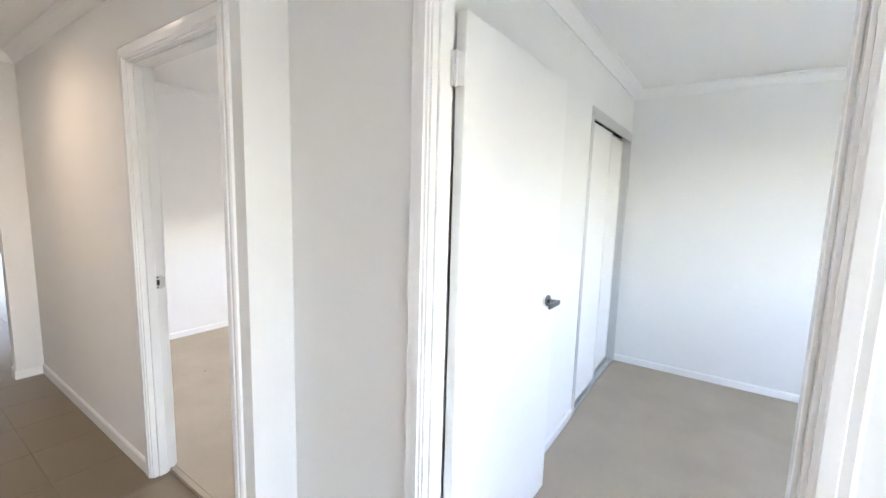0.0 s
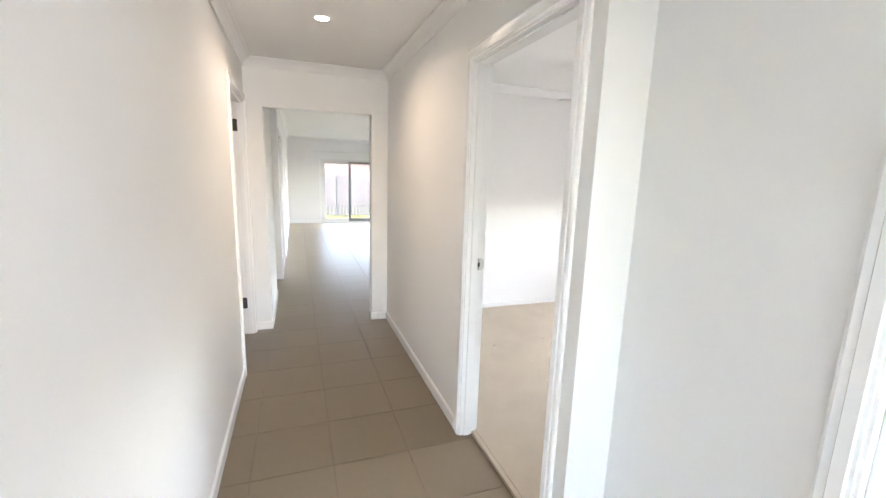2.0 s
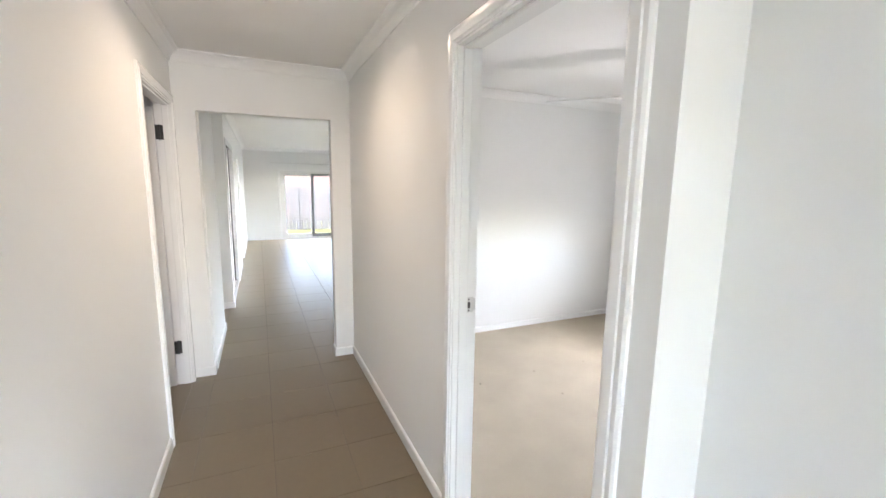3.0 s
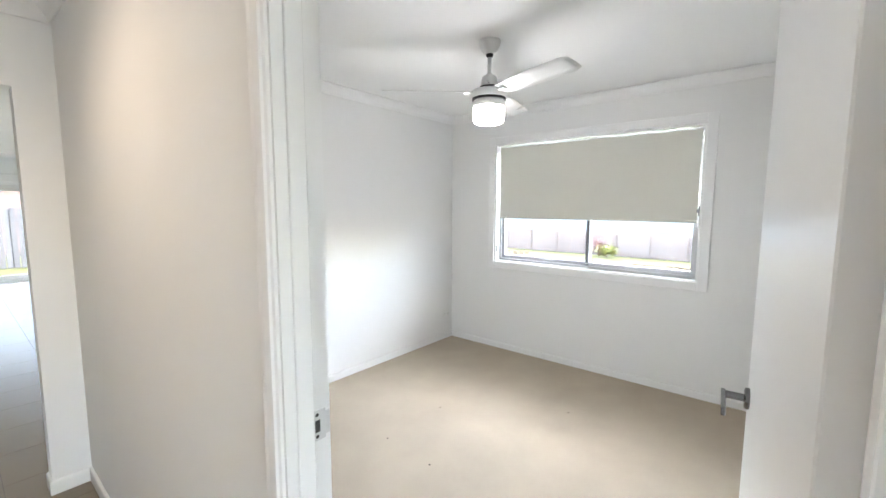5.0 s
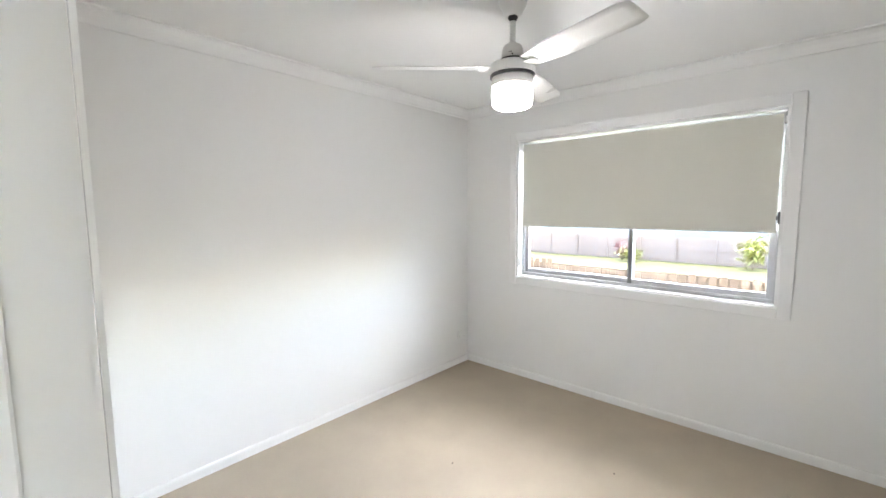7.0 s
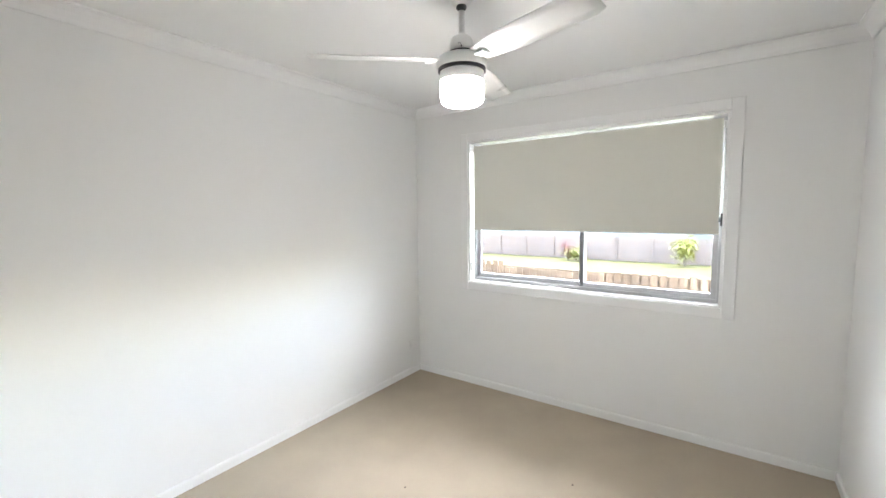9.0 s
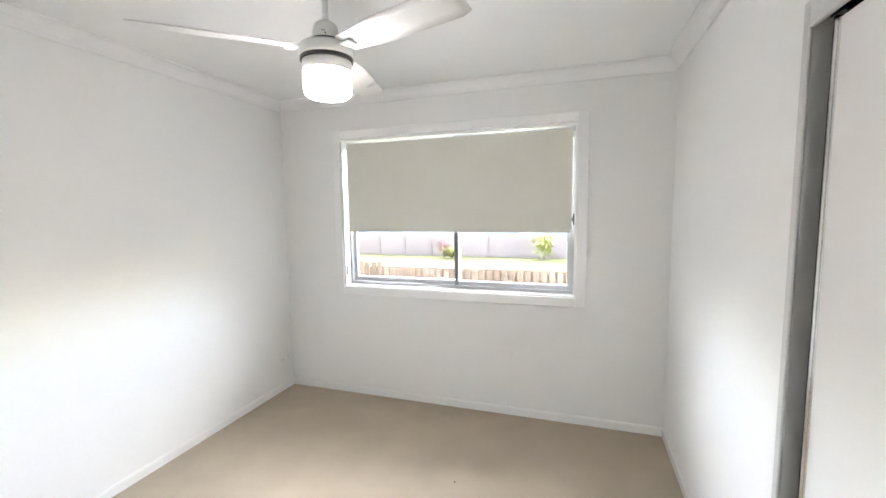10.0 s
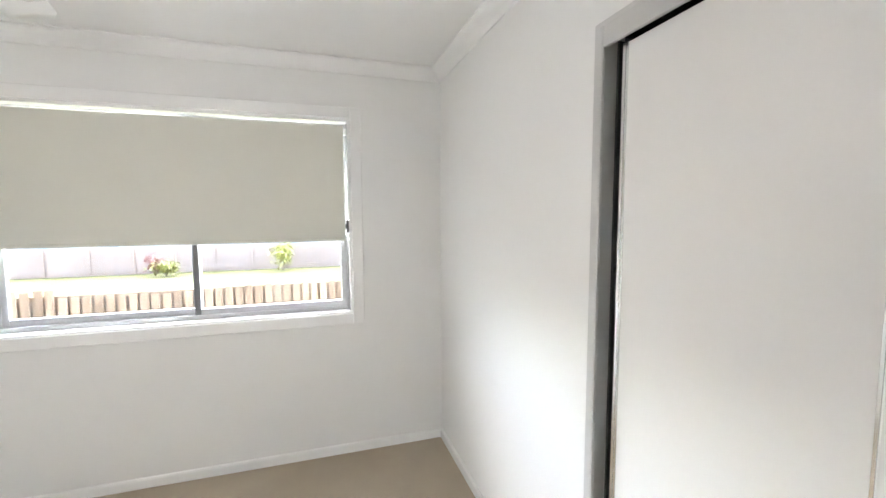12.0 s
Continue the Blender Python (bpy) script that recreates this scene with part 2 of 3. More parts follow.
slab("wall_living_left", "x", -1.17, -1.075, 7.43, LIVE_END, LIVE_Z, LIVE_CEIL, [(7.55, 8.95, 0, 2.07), (10.3, 11.15, LIVE_Z, 2.0)])
slab("wall_linen_back", "x", -1.80, -1.72, 7.52, 9.0, 0, LIVE_CEIL)
slab("wall_linen_side", "y", 9.0, 9.09, -1.80, -1.17, 0, LIVE_CEIL)
slab("wall_side_room", "x", -2.6, -2.5, 9.09, 12.0, LIVE_Z, LIVE_CEIL)
slab("wall_side_room_end", "y", 12.0, 12.1, -2.6, -1.17, LIVE_Z, LIVE_CEIL)
slab("wall_living_far", "y", LIVE_END, LIVE_END + 0.2, -1.17, EAST, -0.6, 2.8, [(-0.178, 2.05, LIVE_Z, 1.86)])
slab("wall_left_room_back", "x", -3.5, -3.41, -1.6, HALL_END + 0.115, 0, CEIL)
slab("wall_left_room_end", "y", HALL_END, HALL_END + 0.115, -3.41, HALL_L - 0.09, 0, CEIL)
slab("wall_left_room_side", "y", 3.4, 3.49, -3.41, HALL_L - 0.09, 0, CEIL)

tagged(part("ceiling", box(-3.5, EAST, -1.6, HALL_END + 0.115, CEIL, CEIL + 0.1), M_CEIL), "flat white painted plasterboard ceiling", "ceiling", kind="structure")
tagged(part("ceiling_living", box(-2.6, EAST, HALL_END + 0.115, LIVE_END, LIVE_CEIL, LIVE_CEIL + 0.1), M_CEIL), "flat white living room ceiling with downlights", "ceiling", kind="structure")
tagged(part("roof_slab", box(-4.0, EAVE, -2.3, LIVE_END + 0.75, 2.81, 3.0), M_ROOF), "grey tiled roof with eaves overhanging the walls", "roof", kind="structure")


tagged(part("eave_soffit", box(EAST + 0.155, EAVE - 0.12, -2.3, LIVE_END + 0.75, 2.44, 2.46), M_CEIL), "white flat soffit lining under the eaves", "eaves", kind="structure")
tagged(part("fascia", box(EAVE - 0.12, EAVE - 0.09, -2.3, LIVE_END + 0.75, 2.40, 2.81), M_TRIM), "pale fascia board along the roof edge", "fascia", kind="structure")
GUTTER = [(0, 0), (0.09, 0.012), (0.09, 0.10), (0.086, 0.10), (0.084, 0.018), (0.004, 0.006), (0.004, 0.09), (0, 0.09)]
tagged(part("gutter", sweep(GUTTER, (EAVE - 0.09, -2.3, 2.36), (EAVE - 0.09, LIVE_END + 0.75, 2.36), (1, 0, 0)), M_ALU), "folded metal roof gutter along the fascia", "gutter", kind="structure")


# ---- ground outside ----
def ground_height(x, y):
    if x < 4.6:
        return -0.32
    if x < 6.8:
        return -0.32 - 0.75 * (x - 4.6) / 2.2
    if x < 34:
        return -1.07 - 1.36 * (x - 6.8) / 27.2
    return -2.43


def ground_sheet():
    xs = [-900, -200, -60, -20, -6, 0, 4.6, 5.7, 6.8, 9, 12, 16, 24, 34, 40, 120, 400, 900]
    ys = [-900, -200, -60, -20, -6, 0, 3, 6, 10, 15, 20, 26, 40, 120, 400, 900]
    bm = bmesh.new()
    vs = [[bm.verts.new((x, y, ground_height(x, y))) for y in ys] for x in xs]
    for i in range(len(xs) - 1):
        for j in range(len(ys) - 1):
            bm.faces.new((vs[i][j], vs[i + 1][j], vs[i + 1][j + 1], vs[i][j + 1]))
    return bm


tagged(part("ground", ground_sheet(), M_GRASS), "sunlit lawn sloping down to the side fence", "lawn", kind="structure")

# ---- floors ----
tagged(part("floor_hall", box(HALL_L - 0.09, 0.18, -1.6, 9.0, -0.12, -0.004), M_GROUT), "grout bed under taupe floor tiles in the hall", "floor", kind="structure")
FLOOR = bpy.data.objects["floor_hall"]
tagged(part("floor_living", box(-2.6, EAST, 9.0, LIVE_END, -0.12, -0.004), M_GROUT), "grout bed under taupe living room tiles", "floor", kind="structure")
LIVING_FLOOR = bpy.data.objects["floor_living"]
tagged(part("floor_living_upper", box(0.18, EAST, NORTH + 0.10, 8.962, -0.12, 0.0), M_TILE), "taupe tiled floor beside the hall opening", "floor", kind="structure")
tagged(part("floor_wing", box(-2.4, HALL_L - 0.09, HALL_END + 0.115, 9.09, -0.12, 0.0), M_TILE), "taupe tiled recess floor", "floor", kind="structure")
tagged(part("floor_left_room", box(-3.5, HALL_L - 0.09, -1.6, HALL_END + 0.115, -0.12, 0.0), M_TILE), "taupe tiled floor of the side room", "floor", kind="structure")
tagged(part("carpet_bedroom", box(0.10, EAST, SOUTH2, NORTH, -0.1, 0.020), M_CARPET), "beige cut-pile bedroom carpet with small dark flecks", "carpet", kind="structure")
tagged(part("carpet_doorway", box(0.075, 0.10, D2A, D2B, -0.1, 0.016), M_CARPET), "beige carpet edge in the doorway", "carpet", kind="structure")
tagged(part("carpet_front_bedroom", box(0.255, EAST, -1.6, 1.84, -0.1, 0.020), M_CARPET), "beige cut-pile carpet of the front bedroom", "carpet", kind="structure")
tagged(part("floor_robes", box(0.10, EAST, 1.84, SOUTH2, -0.1, 0.018), M_CARPET), "beige carpet inside the built-in robes", "carpet", kind="structure")

# ---- skirtings, cornices ----
SKIRT = [(0, 0), (0.012, 0), (0.012, 0.062), (0.009, 0.071), (0.004, 0.075), (0, 0.075)]
COVE = [(0, 0), (0, -0.072), (0.010, -0.072), (0.018, -0.052), (0.034, -0.030), (0.054, -0.014), (0.074, -0.008), (0.074, 0)]


def skirting(start, end, side, z=0.004):
    ob = part("baseboard", sweep(SKIRT, (*start, z), (*end, z), side), M_TRIM)
    tagged(ob, "white gloss-painted timber skirting board", "skirting", kind="structure")


def cornice(start, end, side, z=CEIL):
    ob = part("cornice", sweep(COVE, (*start, z), (*end, z), side), M_CEIL)
    tagged(ob, "white cove cornice between wall and ceiling", "cornice", kind="structure")


XP, XN, YP, YN = (1, 0, 0), (-1, 0, 0), (0, 1, 0), (0, -1, 0)
AW = 0.064       # architrave width
skirting((0, D2B + AW + 0.006), (0, HALL_END), XN, 0)
skirting((0, 2.445), (0, D2A - AW - 0.006), XN, 0)
skirting((0.0, 2.445), (0.18, 2.445), YN, 0)
skirting((0.18, D1B + AW + 0.006), (0.18, 2.433), XN, 0)
skirting((0.18, -1.6), (0.18, D1A - AW - 0.006), XN, 0)
skirting((-0.158, HALL_END), (-0.012, HALL_END), YN, 0)
skirting((HALL_L + 0.012, HALL_END), (-1.125, HALL_END), YN, 0)
skirting((-0.158, HALL_END - 0.012), (-0.158, HALL_END + 0.115), XN, 0)
skirting((-1.125, HALL_END - 0.012), (-1.125, HALL_END + 0.115), XP, 0)
skirting((-1.12, HALL_END + 0.115), (-1.12, 6.62), XP, 0)
skirting((-2.3, 7.43), (-1.075, 7.43), YN, 0)
skirting((-1.075, 7.42), (-1.075, 7.55), XP, 0)
skirting((-1.075, 8.95), (-1.075, 9.0), XP, 0)
skirting((-1.075, 9.0), (-1.075, 10.25), XP, LIVE_Z)
skirting((-1.075, 11.2), (-1.075, LIVE_END), XP, LIVE_Z)
skirting((-1.063, LIVE_END), (-0.2, LIVE_END), YN, LIVE_Z)
skirting((HALL_L, -1.6), (HALL_L, DLA - AW - 0.006), XP, 0)
skirting((0.10, NORTH), (EAST - 0.012, NORTH), YN)
skirting((EAST, SOUTH2), (EAST, NORTH), XN)
skirting((1.661, SOUTH2), (EAST - 0.012, SOUTH2), YP)
skirting((0.10, SOUTH2), (0.335, SOUTH2), YP)
skirting((0.10, D2B + AW + 0.006), (0.10, NORTH - 0.012), XP)
skirting((EAST, -1.6), (EAST, 1.828), XN)
skirting((0.28, 1.84), (1.92, 1.84), YN)
cornice((0, 2.445), (0, HALL_END), XN)
cornice((0.0, 2.445), (0.18, 2.445), YN)
cornice((0.18, -1.6), (0.18, 2.445), XN)
cornice((HALL_L, -1.6), (HALL_L, HALL_END), XP)
cornice((HALL_L, HALL_END), (0, HALL_END), YN)
cornice((0.10, NORTH), (EAST, NORTH), YN)
cornice((0.10, SOUTH2), (EAST, SOUTH2), YP)
cornice((EAST, SOUTH2), (EAST, NORTH), XN)
cornice((0.10, SOUTH2), (0.10, NORTH), XP)
cornice((EAST, -1.6), (EAST, 1.84), XN)
cornice((0.28, 1.84), (EAST, 1.84), YN)
cornice((0.28, -1.6), (0.28, 1.84), XP)
cornice((-1.075, 7.43), (-1.075, LIVE_END), XP, LIVE_CEIL)
cornice((-1.075, LIVE_END), (EAST, LIVE_END), YN, LIVE_CEIL)
cornice((-1.12, HALL_END + 0.115), (-1.12, 6.62), XP, LIVE_CEIL)


# ---- door frames and doors ----
def architrave(bm, axis_x, face, out, a0, a1, top):
    """Two legs and a head of moulded trim on a wall face that looks along out (+1 or -1 in x)."""
    prof = [(0, 0.008), (0.009, 0.008), (0.011, 0.016), (0.016, 0.019), (0.0165, 0.044), (0.0125, 0.047), (0.0145, 0.062), (0.010, 0.070), (0, 0.070)]
    for edge, s in ((a0, -1), (a1, 1)):
        lo = [bm.verts.new((face + out * d, edge + s * w, 0)) for d, w in prof]
        hi = [bm.verts.new((face + out * d, edge + s * w, top + w)) for d, w in prof]
        n = len(prof)
        for k in range(n):
            bm.faces.new((lo[k], lo[(k + 1) % n], hi[(k + 1) % n], hi[k]))
        bm.faces.new(lo)
    left = [bm.verts.new((face + out * d, a0 - w, top + w)) for d, w in prof]
    right = [bm.verts.new((face + out * d, a1 + w, top + w)) for d, w in prof]
    n = len(prof)
    for k in range(n):
        bm.faces.new((left[k], left[(k + 1) % n], right[(k + 1) % n], right[k]))
    return bm


def door_frame(name, x0, x1, a0, a1, stop_x, label):
    """Lining, stops and architraves of a doorway in a wall across x."""
    frame_ob = empty(name, pose(0, 0, 0), label, "door frame", kind="structure")
    part("jamb", box(x0 - 0.002, x1 + 0.002, a0 - LT, a0, 0, DOOR_H), M_TRIM, frame_ob)
    part("jamb", box(x0 - 0.002, x1 + 0.002, a1, a1 + LT, 0, DOOR_H), M_TRIM, frame_ob)
    part("head_jamb", box(x0 - 0.002, x1 + 0.002, a0 - LT, a1 + LT, DOOR_H, DOOR_H + LT), M_TRIM, frame_ob)
    s0, s1 = stop_x
    part("door_stop", box(s0, s1, a0, a0 + 0.010, 0, DOOR_H - 0.010, 0.002), M_TRIM, frame_ob)
    part("door_stop", box(s0, s1, a1 - 0.010, a1, 0, DOOR_H - 0.010, 0.002), M_TRIM, frame_ob)
    part("head_stop", box(s0, s1, a0, a1, DOOR_H - 0.010, DOOR_H, 0.002), M_TRIM, frame_ob)
    for face, out, nm in ((x0, -1, "architrave"), (x1, 1, "architrave")):
        part(nm, architrave(bmesh.new(), True, face, out, a0, a1, DOOR_H), M_TRIM, frame_ob)
    return frame_ob


F2 = door_frame("door_frame", 0.0, 0.10, D2A, D2B, (0.022, 0.060), "white moulded door frame of the open bedroom doorway")
F1 = door_frame("door_frame", 0.18, 0.28, D1A, D1B, (0.202, 0.240), "white moulded door frame with steel butt hinge")
FL = door_frame("door_frame", HALL_L - 0.09, HALL_L, DLA, DLB, (HALL_L - 0.05, HALL_L - 0.012), "white moulded door frame across the hall with dark hinges")


def lever_handle(parent, x, side, flip, c, z):
    """A round rose with a flat lever that points along the leaf; side is +1 or -1 across the leaf."""
    turn = Matrix.Translation((x, c, z)) @ Matrix.Rotation(radians(-90 * side), 4, "X")
    rose = part("handle_rose", lathe([(0, 0), (0.026, 0), (0.027, 0.003), (0.026, 0.009), (0.022, 0.011), (0, 0.011)], m=Matrix.Identity(4)), M_STEEL, parent, "satin steel rose", smooth=False)
    rose.matrix_local = turn @ Matrix.Translation((0, 0, 0.018))
    bm = lathe([(0, 0.0), (0.0095, 0.0), (0.0095, 0.042), (0, 0.042)])
    box(min(0, flip * 0.115) - (0.011 if flip > 0 else 0), max(0, flip * 0.115) + (0.011 if flip < 0 else 0), -0.011, 0.011, 0.040, 0.050, 0.003, bm, 2)
    lever = part("lever", bm, M_STEEL, parent, "satin steel lever handle")
    lever.matrix_local = turn @ Matrix.Translation((0, 0, 0.028))


def door_leaf(name, width, label, handle_sides, flip, thick, backset=0.062, lever_z=1.0):
    """A flush leaf standing at the origin, hinge edge at x = 0, along +x."""
    leaf = empty(name, pose(0, 0, 0), label, "door")
    c = thick * 0.018
    part("panel", box(0.004, width, c - 0.018, c + 0.018, 0.010, 2.04, 0.0025), M_DOOR, leaf)
    for side in handle_sides:
        lever_handle(leaf, width - backset, side, flip, c, lever_z)
    part("latch_plate", box(width - 0.001, width + 0.0012, c - 0.012, c + 0.012, 0.945, 1.055, 0.0005), M_STEEL, leaf, "steel latch plate")
    return leaf


def butt_hinge(parent, m, mat, label):
    bm = bmesh.new()
    for k in range(5):
        lathe([(0, k * 0.02), (0.0062, k * 0.02), (0.0062, k * 0.02 + 0.0185), (0, k * 0.02 + 0.0185)], bm, 14)
    lathe([(0, -0.004), (0.0045, -0.004), (0.005, 0), (0, 0)], bm, 14)
    lathe([(0, 0.0985), (0.005, 0.0985), (0.0045, 0.1025), (0, 0.1025)], bm, 14)
    box(-0.026, 0.0, -0.0016, 0.0, 0.0, 0.0985, bm=bm)
    box(0.0, 0.026, -0.0016, 0.0, 0.0, 0.0985, bm=bm)
    h = part("hinge", bm, mat, parent, label)
    h.matrix_local = m
    return h


leaf2 = door_leaf("door_leaf", 0.815, "white flush bedroom door standing open with steel lever handles", (1, -1), -1, 1, 0.062, 1.02)
leaf2.matrix_world = pose(0.106, D2A, 0.0, 0, 0, 5.4)
leaf1 = door_leaf("door_leaf", 0.866, "white flush door swung open against the robe wall", (-1,), -1, -1, 0.095, 1.025)
leaf1.matrix_world = pose(0.290, D1B, 0.0, 0, 0, -1.0)
leafl = door_leaf("door_leaf", 0.810, "white flush door open into the side room, dark hinges", (1, -1), -1, 1)
leafl.matrix_world = pose(HALL_L - 0.096, DLB, 0.0, 0, 0, 184)
for z in (0.25, 1.825):
    butt_hinge(F1, pose(0.278, D1B - 0.012, z, 0, 0, -50), M_ALU, "steel butt hinge with five knuckles")
    butt_hinge(F2, pose(0.108, D2A + 0.004, z, 0, 0, 100), M_ALU, "steel butt hinge with five knuckles")
    butt_hinge(FL, pose(HALL_L - 0.072, DLB - 0.006, z, 0, 0, 0), M_DARK, "dark butt hinge")


def strike_plate(parent, x, y, z):
    bm = bmesh.new()
    for x0, x1, z0, z1 in ((-0.019, -0.007, -0.034, 0.034), (0.006, 0.019, -0.034, 0.034), (-0.007, 0.006, -0.034, -0.016), (-0.007, 0.006, 0.012, 0.034)):
        box(x + x0, x + x1, y - 0.0022, y - 0.0002, z + z0, z + z1, bm=bm)
    box(x + 0.019, x + 0.030, y - 0.0022, y + 0.0002, z - 0.026, z + 0.026, bm=bm)
    plate = part("strike_plate", bm, M_ALU, parent, "satin steel strike plate")
    part("latch_hole", box(x - 0.007, x + 0.006, y - 0.0008, y, z - 0.016, z + 0.012), M_DARK, plate)
    for zz in (-0.025, 0.024):
        s = part("screw", lathe([(0, 0.0012), (0.0035, 0.0006), (0.0042, 0)], steps=12), M_DARK, plate)
        s.matrix_local = Matrix.Translation((x - 0.002, y - 0.0022, z + zz)) @ Matrix.Rotation(radians(90), 4, "X")


strike_plate(F2, 0.072, D2B, 1.03)


# ---- sliding robes ----
def sliding_robe(name, along, face, out, a0, a1, top, label, leaf_at, stile_mat=None):
    """Two sliding panels with metal stiles in an opening; along 'x' or 'y'; out is the way into the room."""
    def put(x0, x1, d0, d1, z0, z1, bevel=0.0, bm=None):
        p, q = sorted((face - out * d0, face - out * d1))
        return box(x0, x1, p, q, z0, z1, bevel, bm) if along == "x" else box(p, q, x0, x1, z0, z1, bevel, bm)
    robe = empty(name, pose(0, 0, 0), label, "built-in wardrobe")
    for e, s in ((a0, 1), (a1, -1)):
        lo, hi = sorted((e + s * 0.004, e + s * 0.034))
        part("jamb", put(lo, hi, 0.0, 0.100, 0.0, top - 0.012), M_JAMB, robe)
        lo, hi = sorted((e - s * 0.004, e + s * 0.020))
        part("jamb_flange", put(lo, hi, -0.006, -0.0005, 0.0, top + 0.004, 0.0015), M_JAMB, robe, "pale metal edge flange")
        lo, hi = sorted((e + s * 0.020, e + s * 0.036))
        part("jamb_bead", put(lo, hi, -0.010, -0.0005, 0.0, top - 0.012, 0.003), M_JAMB, robe, "pale raised edge bead")
        # added strip, dark to paint the door gap's shade; jamb-grey where stile_mat is given
        lo, hi = sorted((e + s * 0.036, e + s * 0.044))
        part("brush_seal", put(lo, hi, 0.040, 0.098, 0.02, top - 0.05), M_JAMB if stile_mat else M_DARK, robe, "slim added strip in the shaded door gap")
    part("head_flange", put(a0 + 0.020, a1 - 0.020, -0.006, -0.0005, top - 0.014, top + 0.004, 0.0015), M_JAMB, robe)
    part("fascia", put(a0 + 0.036, a1 - 0.036, -0.009, 0.004, top - 0.070, top - 0.014, 0.002), M_JAMB, robe, "pale metal head fascia")
    bm = put(a0 + 0.036, a1 - 0.036, 0.004, 0.10, top - 0.036, top - 0.030)
    for d in (0.034, 0.068):
        put(a0 + 0.036, a1 - 0.036, d - 0.002, d + 0.002, top - 0.052, top - 0.036, 0, bm)
    part("head_track", bm, M_STEEL, robe, "dark reflecting double head track")
    bm = put(a0 + 0.036, a1 - 0.036, 0.0, 0.09, 0.004, 0.024)
    for d in (0.004, 0.044, 0.082):
        put(a0 + 0.036, a1 - 0.036, d - 0.0015, d + 0.0015, 0.024, 0.034, 0, bm)
    part("floor_track", bm, M_ALU, robe, "ribbed aluminium floor track")
    for (b0, b1), d in leaf_at:
        leaf = part("sliding_door", put(b0 + 0.010, b1 - 0.010, d, d + 0.012, 0.060, top - 0.072), M_ROBE, robe, "white sliding robe door")
        for e0, e1 in ((b0, b0 + 0.010), (b1 - 0.010, b1)):
            st = put(e0, e1, d - 0.007, d + 0.019, 0.046, top - 0.070, 0.003)
            bead = (e1, e1 + 0.008) if e0 == b0 else (e0 - 0.008, e0)
            put(*bead, d - 0.003, d + 0.015, 0.046, top - 0.070, 0.0015, st)
            part("stile", st, stile_mat or M_CHROME, leaf, "slim door stile")
        part("bottom_rail", put(b0 + 0.018, b1 - 0.018, d - 0.003, d + 0.015, 0.046, 0.062, 0.002), stile_mat or M_ALU, leaf)
    return robe


sliding_robe("sliding_robe", "x", SOUTH2, 1, 0.34, 1.656, 2.075, "built-in robe with white sliding doors in aluminium tracks", [((0.985, 1.580), 0.030), ((0.378, 1.05), 0.064)])
sliding_robe("sliding_robe", "x", 1.84, -1, 1.94, 3.19, 2.09, "closed built-in robe with two white sliding doors", [((1.976, 2.60), 0.026), ((2.55, 3.152), 0.060)], M_ROBE)
sliding_robe("linen_cupboard", "y", -1.075, 1, 7.55, 8.95, 2.07, "linen cupboard with white sliding doors and grey frames", [((7.60, 8.30), 0.026), ((8.25, 8.91), 0.060)])


